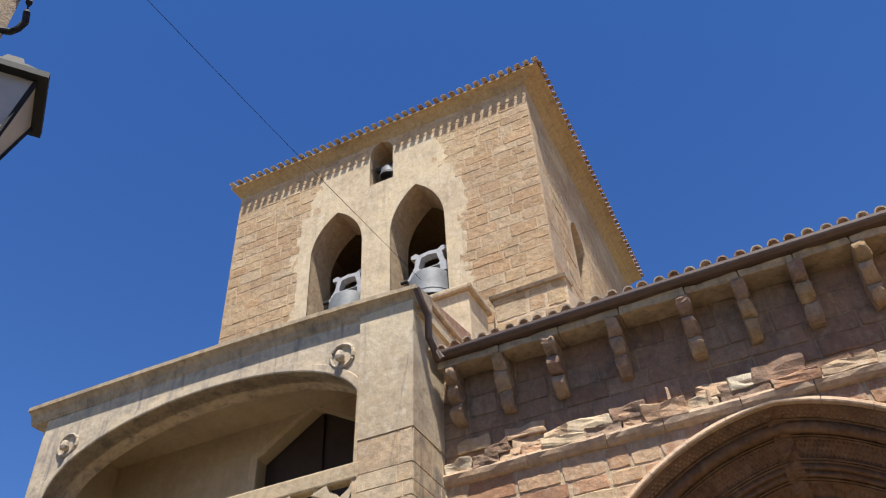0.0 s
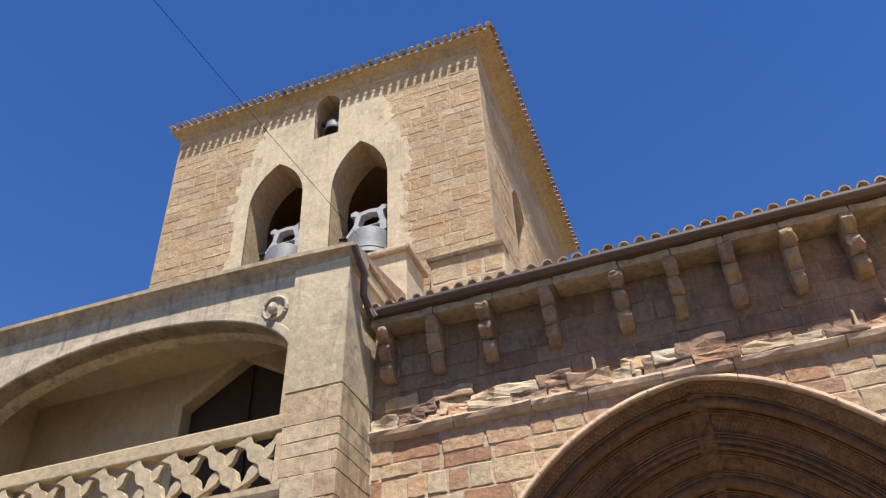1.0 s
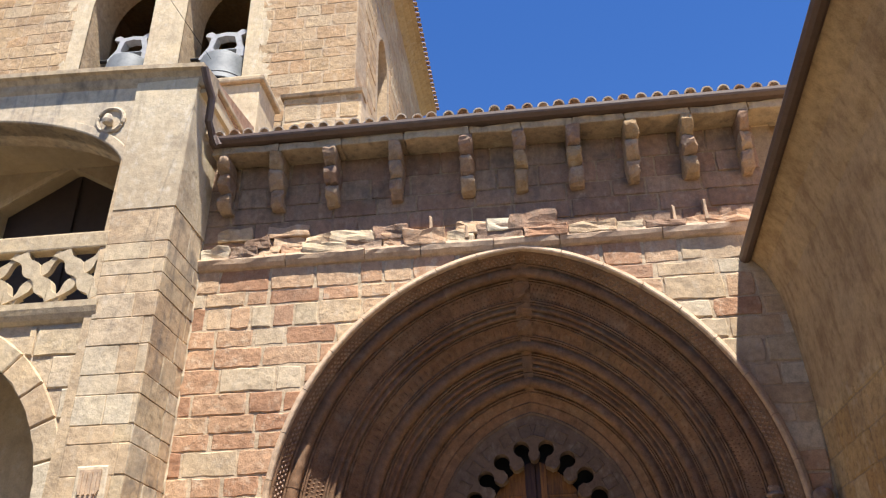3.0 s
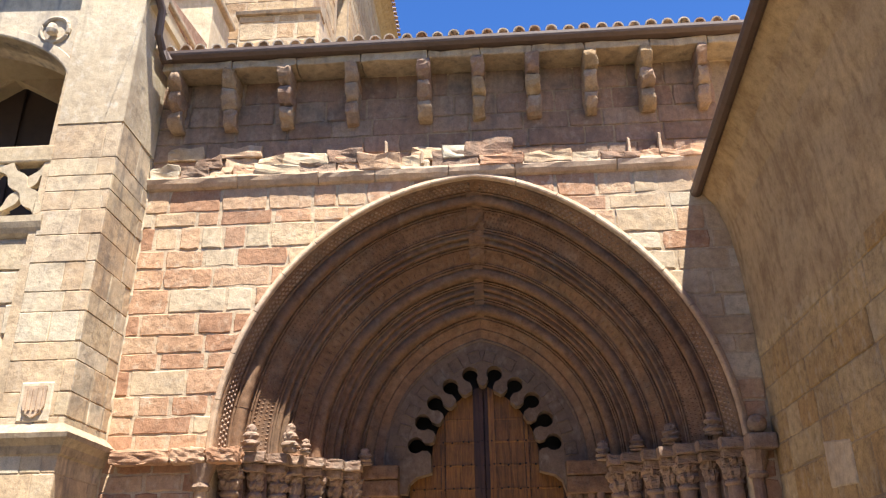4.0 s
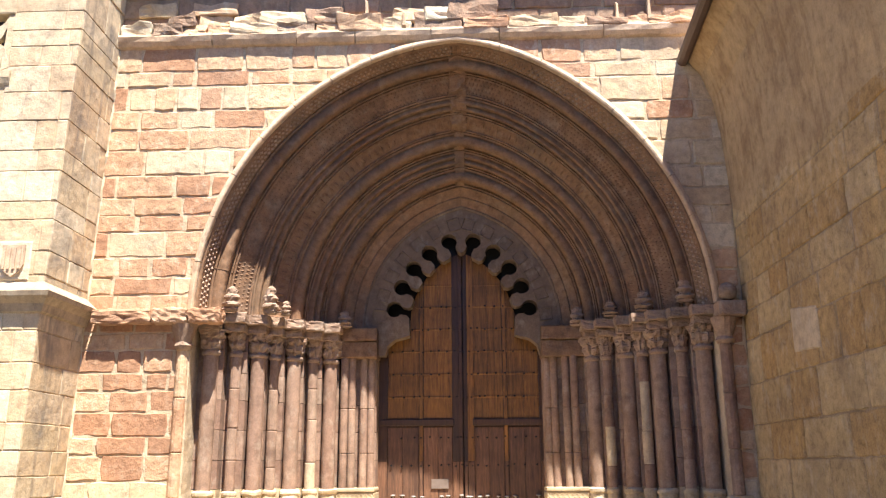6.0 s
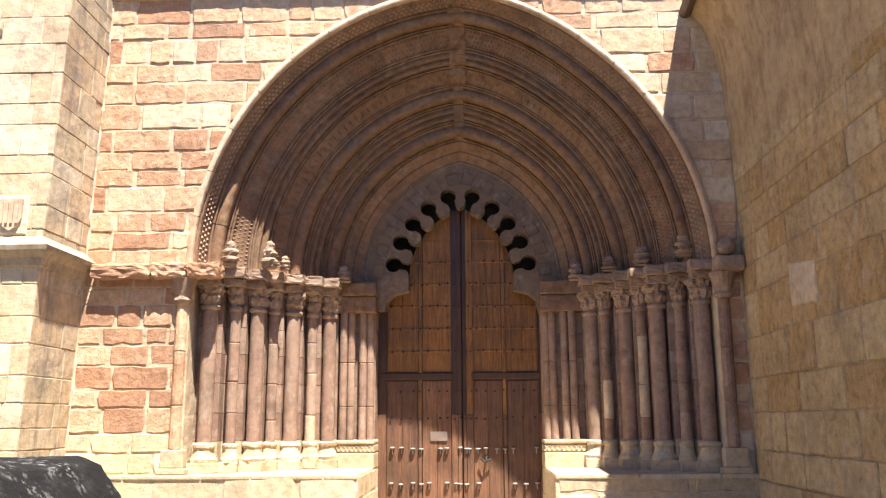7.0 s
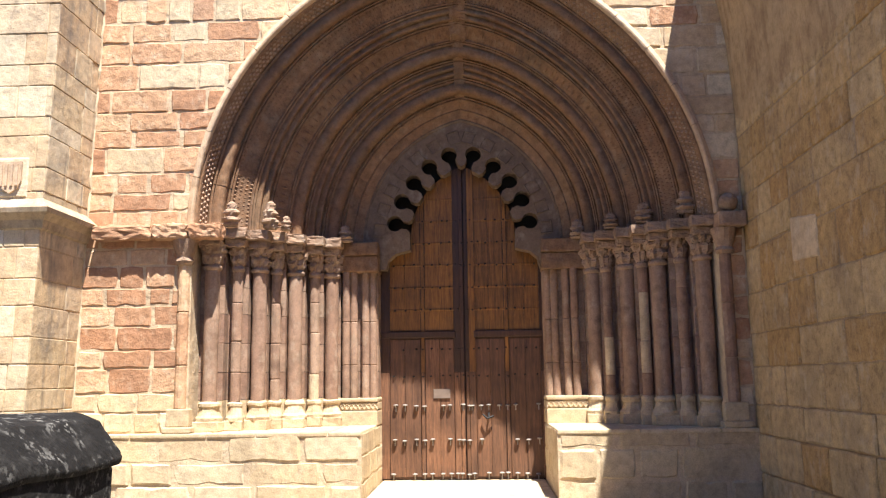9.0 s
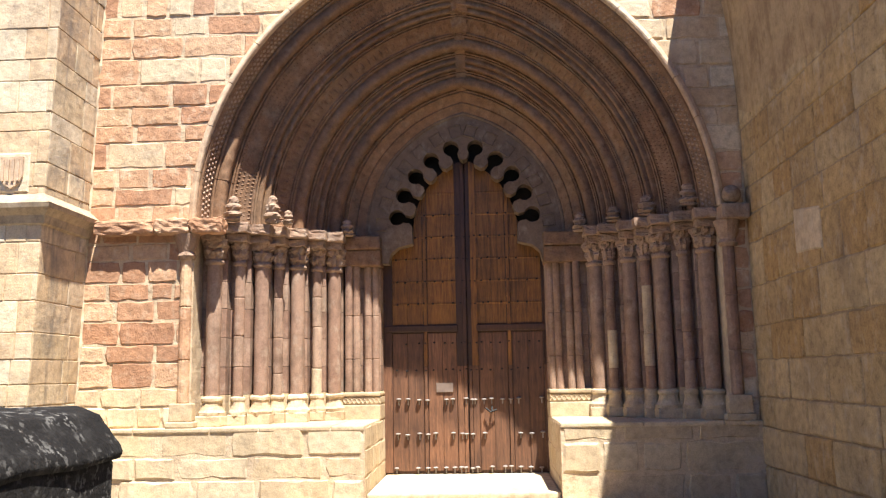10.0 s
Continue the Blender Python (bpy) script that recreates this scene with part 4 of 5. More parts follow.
# ---- buttress between portal and loggia ----
butt = thing("buttress", "tall tan ashlar buttress with a moulded ledge", "buttress", kind="structure")
def bx(z):
    return -4.19 - (8.7 - z) * 0.026
def by(z):
    return -0.95 - (8.7 - z) * 0.008
bm = bmesh.new()
lo = [(-5.3, by(0)), (bx(0), by(0)), (bx(0), 0.1), (-5.3, 0.1)]
a = [bm.verts.new((p[0] - (0.003 if p[0] > -5 else 0), p[1] + (0.003 if p[1] < 0 else 0), 0.0)) for p in lo]
hi = [(-5.05, by(8.75)), (bx(8.75), by(8.75)), (bx(8.75), 0.1), (-5.05, 0.1)]
b = [bm.verts.new((p[0] - (0.003 if p[0] > -5 else 0), p[1] + (0.003 if p[1] < 0 else 0), 9.1)) for p in hi]
bm.faces.new(a[::-1]); bm.faces.new(b)
for i in range(4):
    bm.faces.new((a[i], a[(i + 1) % 4], b[(i + 1) % 4], b[i]))
part("core", bm, M_TAN, butt)
SIDE3 = lambda u, v, w: (bx(v) + w, u, v)
zs = courses(0.0, 7.0, 0.20, 0.38, rng)
for va, vb in zip(zs, zs[1:]):
    def blocks(a, b, n):
        k = sorted([a, b] + [a + (b - a) * (q + rng.uniform(0.25, 0.75)) / n for q in range(1, n)])
        return list(zip(k, k[1:]))
    for ua, ub in blocks(by(va), 0.0, rng.choice((2, 2, 3))):
        stone([(ua + 0.004, va + 0.004), (ub - 0.004, va + 0.004), (ub - 0.004, vb - 0.004), (ua + 0.004, vb - 0.004)], SIDE3, 0.002 + rng.uniform(0, 0.007), M_SIDE, butt, "stone", 0.005, 0.004)
    for ua, ub in blocks(-5.06, bx((va + vb) / 2), rng.choice((2, 2, 3))):
        stone([(ua + 0.004, va + 0.004), (ub - 0.001, va + 0.004), (ub - 0.001, vb - 0.004), (ua + 0.004, vb - 0.004)], lambda u, v, w: (u, by(v) - w, v), 0.002 + rng.uniform(0, 0.009), M_TAN, butt, "stone", 0.005, 0.004)
# smooth upper shaft
bm = bmesh.new()
prism(bm, [(-5.05, 7.02), (bx(7.0) + 0.01, 7.02), (bx(9.05) + 0.01, 9.05), (-5.05, 9.05)], lambda u, v, w: (u, w, v), by(8.0) - 0.02, -0.02)
part("smooth_upper_block", bm, M_PLASTER, butt, "smooth rendered upper part of the buttress")
# ledge
bm = bmesh.new()
prof = [(0.0, 3.0), (0.03, 3.02), (0.05, 3.10), (0.12, 3.17), (0.13, 3.22), (0.0, 3.34)]
ring = lambda d, z: [(-11.2, by(3.2) - d, z), (bx(3.2) + d, by(3.2) - d, z), (bx(3.2) + d, 0.02, z)]
rows = [[bm.verts.new(p) for p in ring(d, z)] for d, z in prof]
for p, q in zip(rows, rows[1:]):
    for i in range(2):
        bm.faces.new((p[i], p[i + 1], q[i + 1], q[i]))
part("ledge", bm, M_TRIM, butt, "moulded stone ledge round the buttress")
stone([(-4.86, 3.35), (-4.5, 3.35), (-4.5, 3.78), (-4.86, 3.78)], lambda u, v, w: (u, by(v) - w, v), 0.02, M_TAN, butt, "shield_stone", 0.01, 0.003)
bm = bmesh.new()
prism(bm, [(-4.80, 3.73), (-4.80, 3.52), (-4.76, 3.44), (-4.68, 3.39), (-4.60, 3.44), (-4.56, 3.52), (-4.56, 3.73)], lambda u, v, w: (u, by(3.5) - w, v), 0.0, 0.045)
for i in range(4):
    box(bm, -4.78 + 0.055 * i, -4.755 + 0.055 * i, by(3.5) - 0.06, by(3.5) - 0.04, 3.47, 3.70)
part("shield_carving", bm, M_LABEL, butt, "worn carved stone shield")
# downpipe from the eave corner
bm = bmesh.new()
tube(bm, [(-4.08, -1.04, 9.16), (-4.06, -0.95, 9.0), (-4.03, -0.8, 8.82), (-4.08, -0.7, 8.5), (-4.06, -0.55, 8.36), (-3.98, -0.5, 8.22)], 0.055, 8)
tagged(link_mesh("downpipe", bm, M_GUTTER), "bent dark brown downpipe at the loggia corner", "downpipe")
# pale mortar seam in the inner corner
bm = bmesh.new()
pts = []
for i in range(40):
    z = 0.9 + i * 0.145
    pts.append((bx(z) + 0.0, -0.0 + 0.012 * math.sin(i * 2.1), z))
tube(bm, pts, 0.024, 6)
for v in bm.verts:
    v.co += Vector(noise.noise_vector(v.co * 9)) * 0.022
part("mortar_seam", bm, M_PLASTER, butt, "pale mortar seam in the corner")

# ---- loggia ----
log = thing("loggia", "sandstone loggia with a wide flattened arch and pierced balustrade", "loggia", kind="structure")
FY = -0.93
FRONT3 = lambda u, v, w: (u, FY - w, v)
ACX, ARX, ARZ, AZ0 = -7.92, 2.89, 1.16, 7.52
arch_up = [(ACX + ARX * math.cos(math.pi - math.pi * i / 40), AZ0 + ARZ * math.sin(math.pi * i / 40) ** 0.9) for i in range(41)]
bm = bmesh.new()
prism(bm, [(-11.2, 5.6), (ACX - ARX, 5.6)] + arch_up + [(ACX + ARX, 5.6), (-5.0, 5.6), (-5.0, 9.12), (-11.2, 9.12)], FRONT3, -0.55, 0.0)
part("upper_wall", bm, M_FASCIA, log, "rendered wall above the loggia arch")
# arch rib
bm = bmesh.new()
inn = [Vector((u, 0, v)) for u, v in arch_up]
rings = []
for i, p in enumerate(inn):
    n = (inn[min(i + 1, 40)] - inn[max(i - 1, 0)]).normalized()
    n = Vector((-n.z, 0, n.x))
    rings.append([bm.verts.new(q) for q in ((p.x, FY + 0.3, p.z), (p.x, FY - 0.02, p.z), (p.x + n.x * 0.02, FY - 0.03, p.z + n.z * 0.02), (p.x + n.x * 0.13, FY - 0.025, p.z + n.z * 0.13), (p.x + n.x * 0.15, FY + 0.01, p.z + n.z * 0.15))])
for a, b in zip(rings, rings[1:]):
    for k in range(4):
        bm.faces.new((a[k], a[k + 1], b[k + 1], b[k]))
part("arch_rib", bm, M_FASCIA, log, "moulded pale stone rib of the loggia arch")
for rx in (-5.36, -10.55):
    bm = bmesh.new()
    for rad, thick in ((0.19, 0.03),):
        tube(bm, [(rx + rad * math.cos(2 * math.pi * i / 24), FY - 0.012, 8.48 + rad * math.sin(2 * math.pi * i / 24)) for i in range(25)], thick, 6)
    lathe(bm, [(0.02, -0.11), (0.06, -0.09), (0.075, -0.04), (0.06, 0.02), (0.04, 0.06)], (rx, FY - 0.07, 8.47), 14)
    for v in bm.verts:
        v.co += Vector(noise.noise_vector(v.co * 14)) * 0.008
    part("roundel", bm, M_FASCIA, log, "carved roundel with a stone knob")
# cornice and eave, sagging towards the buttress
def lift(u):
    return 0.21 * (1 - math.exp(min(0.0, u + 4.1) / 2.6))


def raise_ends(bm, z_from):
    """Cut long strips across and raise them with the bowed eave line."""
    for k in range(1, 12):
        bmesh.ops.bisect_plane(bm, geom=bm.verts[:] + bm.edges[:] + bm.faces[:], plane_co=(-4.1 - 0.62 * k, 0, 0), plane_no=(1, 0, 0))
    for v in bm.verts:
        if v.co.z > z_from:
            v.co.z += lift(v.co.x)


bm = bmesh.new()
prism(bm, [(0.0, 8.94), (0.03, 8.99), (0.05, 9.07), (0.10, 9.13), (0.15, 9.15), (0.15, 9.22), (-0.4, 9.34), (-0.4, 8.94)], lambda d, z, w: (w, FY - d, z), -11.6, bx(9) + 0.10)
raise_ends(bm, 8.0)
part("cornice", bm, M_TRIM, log, "moulded stone cornice")
bm = boxes((-11.3, bx(9) + 0.10, FY + 0.06, 0.9, 8.86, 8.98))
part("ceiling_slab", bm, M_WHITE, log)
bm = bmesh.new()
prism(bm, [(-0.14, 9.225), (-0.1, 9.26), (2.2, 9.7), (2.2, 9.1)], lambda d, z, w: (w, FY + d, z), -11.55, bx(9) + 0.06)
raise_ends(bm, 8.0)
part("roof_slope", bm, M_TILE, log)
# back wall with a tall pointed doorway
bm = bmesh.new()
D = [(-7.88, 5.6), (-7.88, 8.2), (-6.8, 8.88), (-5.7, 8.25), (-5.7, 5.6)]
prism(bm, [(-11.2, 5.6)] + D + [(-4.5, 5.6), (-4.5, 9.0), (-11.2, 9.0)], lambda u, v, w: (u, 0.62 + w, v), 0.0, 0.35)
part("back_wall", bm, M_WHITE, log, "cream limewashed back wall")
bm = bmesh.new()
prism(bm, D, lambda u, v, w: (u, 0.62 + w, v), 0.22, 0.30)
ld = part("loggia_door", bm, M_DARKWOOD, log, "dark brown wooden doors in a pointed doorway")
bm = boxes((-6.83, -6.76, 0.80, 0.84, 5.8, 8.8), bevel=0.005)
part("door_stile", bm, M_DARKWOOD, ld)
bm = bmesh.new()
prism(bm, [(-6.8, 8.885), (-7.885, 8.205), (-7.885, 5.6), (-8.03, 5.6), (-8.03, 8.26), (-6.8, 8.97)], lambda u, v, w: (u, 0.62 + w, v), -0.03, 0.2)
part("door_surround", bm, M_PLASTER, log)
bm = boxes((-11.25, -11.0, FY + 0.02, 0.9, 5.6, 9.0))
part("side_wall", bm, M_WHITE, log)
bm = boxes((-5.02, -4.6, -0.2, 0.62, 5.6, 9.0))
part("inner_side_wall", bm, M_PLASTER, log)
# floor slab and its moulded sill
bm = boxes((-11.2, -4.9, FY + 0.05, 0.9, 5.5, 5.7))
part("floor_slab", bm, M_TRIM, log)
bm = bmesh.new()
prism(bm, [(0.0, 5.52), (0.04, 5.56), (0.07, 5.62), (0.09, 5.69), (0.09, 5.77), (-0.2, 5.80), (-0.2, 5.52)], lambda d, z, w: (w, FY - d, z), -11.2, -5.0)
part("sill", bm, M_BENCH, log, "moulded stone sill below the balustrade")
# balustrade: diagonal flowing tracery between rail and sill
bal = thing("balustrade", "pale stone balustrade with diagonal flowing tracery", "balustrade")
bm = boxes((-10.8, -5.04, FY - 0.055, FY + 0.13, 6.50, 6.73), bevel=0.025)
part("rail", bm, M_BENCH, bal, "thick moulded stone handrail")


def tracery_panel(x, wd):
    """A cross of two diagonal bars with cusped lobes."""
    bm = bmesh.new()
    z0, z1 = 5.79, 6.51
    cz = (z0 + z1) / 2
    h = (z1 - z0) / 2
    for s in (1, -1):
        pts = []
        n = 22
        for side in (1, -1):
            for i in range(n + 1):
                t = -1 + 2 * i / n
                if side < 0:
                    t = -t
                wid = (0.032 if s > 0 else 0.062) + (0.042 if s > 0 else 0.055) * abs(math.sin(t * math.pi * 1.5 + 0.2)) ** 2 + (0.03 if abs(t) > 0.93 else 0)
                px, pz = s * t * wd * 0.52, t * h
                nx, nz = -h, s * wd * 0.52
                L = math.hypot(nx, nz)
                pts.append((x + px + side * wid * nx / L * s, max(z0, min(z1, cz + pz + side * wid * nz / L * s))))
        prism(bm, pts, FRONT3, -0.07 + (0.02 if s > 0 else 0), (0.03 if s > 0 else 0.045))
    return part("tracery", bm, M_BENCH, bal)


x = -5.33
while x > -10.9:
    tracery_panel(x, 0.56)
    x -= 0.56
# wall below, with a round arch
bm = bmesh.new()
LCX, LR, LZ = -7.4, 2.02, 3.42
arch_lo = [(LCX - LR * math.cos(math.pi * i / 30), LZ + LR * math.sin(math.pi * i / 30)) for i in range(31)]
prism(bm, [(-11.2, 0.0), (LCX - LR, 0.0)] + arch_lo + [(LCX + LR, 0.0), (-5.0, 0.0), (-5.0, 5.55), (-11.2, 5.55)], FRONT3, -0.7, -0.015)
part("lower_wall", bm, M_MORTAR, log)


def clip_low(u0, u1, va, vb):
    if u1 <= LCX - LR - 0.3 or u0 >= LCX + LR + 0.3 or va > LZ + LR + 0.3:
        return [[(u0, va), (u1, va), (u1, vb), (u0, vb)]]
    rr = LR + 0.30
    out = []
    for z in ((va + vb) / 2,):
        h = math.sqrt(max(0, rr * rr - max(0, va - LZ) ** 2)) if va > LZ else rr
        if u0 < LCX - h - 0.05:
            out.append([(u0, va), (min(u1, LCX - h), va), (min(u1, LCX - h), vb), (u0, vb)])
        if u1 > LCX + h + 0.05:
            out.append([(max(u0, LCX + h), va), (u1, va), (u1, vb), (max(u0, LCX + h), vb)])
    return out


masonry(log, -11.2, -5.06, 0.0, 5.5, 0.28, 0.46, 0.4, 0.95, FRONT3, M_TAN, rng, clip_low, (0.0, 0.015), 0.006, 0.012, 0.007)
for i in range(15):
    a0, a1 = math.pi * i / 15 + 0.004, math.pi * (i + 1) / 15 - 0.004
    poly = [(LCX + r * math.cos(a), LZ + r * math.sin(a)) for r, a in ((LR, a0), (LR + 0.31, a0), (LR + 0.31, (a0 + a1) / 2), (LR + 0.31, a1), (LR, a1), (LR, (a0 + a1) / 2))]
    stone(poly, FRONT3, 0.012, M_TAN, log, "voussoir", 0.01, 0.004)
bm = boxes((-11.2, -5.0, 0.55, 0.7, 0.0, 5.5))
part("porch_back_wall", bm, M_PLASTER, log)

# ---- bell tower ----
TX0, TX1, TY, TZ = -11.3, -2.98, 3.0, 17.95
tower = thing("bell_tower", "square sandstone bell tower with pointed belfry openings", "tower")
TF = lambda u, v, w: (u, TY - w, v)
TS = lambda u, v, w: (TX1 + w, u, v)


def pointed(xa, xb, zs, za, n=10):
    """Left springing, over the apex, to the right springing."""
    xm = (xa + xb) / 2
    hw, rise = (xb - xa) / 2, za - zs
    c = (rise * rise - hw * hw) / (2 * hw)
    R = hw + c
    top = math.atan2(rise, c)
    L = [(xa + R - R * math.cos(top * i / n), zs + R * math.sin(top * i / n)) for i in range(n + 1)]
    return L + [(2 * xm - x, z) for x, z in L[::-1][1:]]


OPEN_L = pointed(-8.86, -7.44, 14.75, 15.98)
OPEN_R = pointed(-6.70, -5.30, 14.60, 15.94)
SMALL = pointed(-7.26, -6.60, 17.55, 17.95)


def tower_face(name, material, to3, w0, w1, x_lo, x_hi, top_lo, top_hi, z_lo, z_hi, label=""):
    def P(poly):
        b = bmesh.new()
        prism(b, poly, to3, w0, w1)
        part(name, b, material, tower, label)
    R = lambda a, b, c, d: P([(a, c), (b, c), (b, d), (a, d)])
    R(x_lo, -8.86, z_lo, 16.2)
    R(-7.44, -6.70, z_lo, 16.2)
    R(-5.30, x_hi, z_lo, 16.2)
    for o in (OPEN_L, OPEN_R):
        P(o[::-1] + [(o[0][0], 16.2), (o[-1][0], 16.2)])
        R(o[0][0], o[-1][0], z_lo, 12.35)
    R(top_lo, -7.26, 16.2, z_hi)
    R(-6.60, top_hi, 16.2, z_hi)
    R(-7.26, -6.60, 16.2, 16.48)
    if z_hi > 17.6:
        P(SMALL[::-1] + [(-7.26, z_hi + 0.3), (-6.60, z_hi + 0.3)])


tower_face("wall_pier", M_MORTAR_T, TF, -0.9, 0.001, TX0, TX1, TX0, TX1, 9.0, TZ)
# plaster skin round the openings
tower_face("plaster_patch", M_PLASTER, TF, -0.02, 0.012, -9.2, -5.0, -8.65, -5.4, 12.0, 17.45, "pale lime plaster beside the belfry openings")


def clip_tower(u0, u1, va, vb):
    m = (va + vb) / 2
    if m > 17.5:
        a, b = -7.3, -6.55
    elif m > 16.2:
        a, b = -8.65 + 0.2 * math.sin(m * 7), -5.4 + 0.15 * math.sin(m * 9)
    elif m > 12.0:
        a, b = -9.2 + 0.08 * math.sin(m * 8), -5.0 + 0.08 * math.sin(m * 6)
    else:
        return [[(u0, va), (u1, va), (u1, vb), (u0, vb)]]
    out = []
    if u0 < a - 0.05:
        out.append([(u0, va), (min(u1, a), va), (min(u1, a), vb), (u0, vb)])
    if u1 > b + 0.05:
        out.append([(max(u0, b), va), (u1, va), (u1, vb), (max(u0, b), vb)])
    return out


masonry(tower, TX0, TX1, 11.0, TZ, 0.22, 0.34, 0.3, 0.72, TF, M_TOWER, rng, clip_tower, (0.003, 0.012), 0.004, 0.010, 0.012)
# ragged plaster round the openings
for i in range(46):
    west = rng.random() < 0.5
    z = rng.uniform(12.2, 17.3)
    edge = (-9.2 if west else -5.0) if z < 16.1 else (-8.65 if west else -5.4)
    rr = rng.uniform(0.15, 0.36)
    cu = edge + (-1 if west else 1) * rng.uniform(-0.05, 0.12)
    poly = []
    for k in range(16):
        a = 2 * math.pi * k / 16
        u = cu + rr * rng.uniform(0.5, 1.15) * math.cos(a)
        if z < 16.3:
            u = min(u, -8.88) if west else max(u, -5.28)
        poly.append((u, z + rr * 1.5 * rng.uniform(0.5, 1.15) * math.sin(a)))
    stone(poly, TF, 0.0055 + 0.0001 * i, M_PLASTER, tower, "plaster_patch", 0.016, 0.004)
# right face with a tall window
SIDE_W = pointed(5.15, 6.25, 14.7, 15.5)
bm = bmesh.new()
R_ = lambda a, b, c, d: prism(bm, [(a, c), (b, c), (b, d), (a, d)], TS, -0.9, -0.012)
R_(TY, 5.15, 9.0, TZ); R_(6.25, 12.0, 9.0, TZ); R_(5.15, 6.25, 9.0, 12.3)
prism(bm, SIDE_W[::-1] + [(5.15, TZ), (6.25, TZ)], TS, -0.9, -0.012)
part("side_core", bm, M_MORTAR_T, tower)


def clip_side(u0, u1, va, vb):
    if vb < 12.2 or va > 15.9:
        return [[(u0, va), (u1, va), (u1, vb), (u0, vb)]]
    a, b = 4.9, 6.5
    out = []
    if u0 < a - 0.05:
        out.append([(u0, va), (min(u1, a), va), (min(u1, a), vb), (u0, vb)])
    if u1 > b + 0.05:
        out.append([(max(u0, b), va), (u1, va), (u1, vb), (max(u0, b), vb)])
    return out


masonry(tower, TY + 0.02, 12.0, 11.0, TZ, 0.30, 0.42, 0.6, 1.2, TS, M_TOWER, rng, clip_side, (-0.004, 0.006), 0.004, 0.014, 0.007)
bm = boxes((TX0, TX1 - 0.9, 11.1, 12.0, 9.0, TZ), (TX0, TX0 + 0.9, TY + 0.9, 11.1, 9.0, TZ))
part("rear_walls", bm, M_TOWER_J, tower)
bm = boxes((TX0 + 0.9, TX1 - 0.9, TY + 0.9, 11.1, 11.8, 12.1))
part("belfry_floor", bm, M_DARKWOOD, tower)
# cornice and tiled eave
bm = bmesh.new()
OV, OVR = 0.22, 0.46
def ringz(d, z):
    k = OVR / OV
    return [(TX0 - d, TY - d, z), (TX1 + d * k, TY - d, z), (TX1 + d * k, 12.0 + d, z), (TX0 - d, 12.0 + d, z)]
levels = [(0.0, 17.94), (0.03, 18.0), (0.08, 18.10), (0.16, 18.20), (OV, 18.24), (OV, 18.29), (0.0, 18.36)]
rows = [[bm.verts.new(p) for p in ringz(d, z)] for d, z in levels]
for p, q in zip(rows, rows[1:]):
    for i in range(4):
        bm.faces.new((p[i], p[(i + 1) % 4], q[(i + 1) % 4], q[i]))
apex = bm.verts.new(((TX0 + TX1) / 2, 7.5, 19.7))
for i in range(4):
    bm.faces.new((rows[-1][i], rows[-1][(i + 1) % 4], apex))
bm.faces.new(rows[0])
part("cornice", bm, M_SOFFIT, tower, "ochre moulded cornice under the tiled eave")
x = TX0 - OV + 0.1
while x < TX1 + OVR:
    bm = bmesh.new()
    barrel_tile(bm, x, TY - OV - 0.14, 18.285, TY + 0.3, 18.43, 0.072, 0.6)
    part("eave_tile", bm, M_TILE_SUN, tower)
    x += 0.222
y = TY - OV + 0.1
while y < 12.2:
    bm = bmesh.new()
    barrel_tile(bm, 0, 0, 18.285, 0.67, 18.43, 0.075, 0.65)
    bmesh.ops.transform(bm, matrix=Matrix.Translation((TX1 + OVR + 0.09, y, 0)) @ Matrix.Rotation(math.pi / 2, 4, "Z"), verts=bm.verts)
    part("eave_tile", bm, M_TILE, tower)
    y += 0.205
# stepped foot of the tower
bm = bmesh.new()
box(bm, -4.25, TX1 + 0.22, TY - 0.35, 6.0, 9.0, 11.55, 0.02)
foot = part("foot_block", bm, M_MORTAR, tower)
masonry(tower, -4.25, TX1 + 0.2, 9.6, 11.5, 0.25, 0.4, 0.35, 0.7, lambda u, v, w: (u, TY - 0.35 - w, v), M_TOWER, rng, None, (0.0, 0.02), 0.008, 0.02, 0.014)
bm = bmesh.new()
prism(bm, [(-0.02, 11.5), (-0.42, 11.5), (-0.44, 11.56), (-0.02, 11.85)], lambda d, z, w: (w, TY + d, z), -4.3, TX1 + 0.25)
part("sloping_cap", bm, M_TRIM, tower)

# parapet block between tower and loggia
par = thing("parapet_block", "rendered parapet block with a stone coping beside the tower", "parapet")
part("body", boxes((-5.3, -4.1, 1.02, 1.85, 8.5, 10.58), bevel=0.02), M_PLASTER, par)
part("coping", boxes((-5.38, -4.02, 0.94, 1.92, 10.58, 10.70), bevel=0.035), M_TRIM, par, "moulded stone coping")
part("low_wall", boxes((-4.7, -4.14, -0.55, 1.0, 8.4, 9.2), bevel=0.02), M_PLASTER, par)
part("low_coping", boxes((-4.76, -4.08, -0.55, 1.0, 9.2, 9.28), bevel=0.02), M_TRIM, par, "thin stone coping")


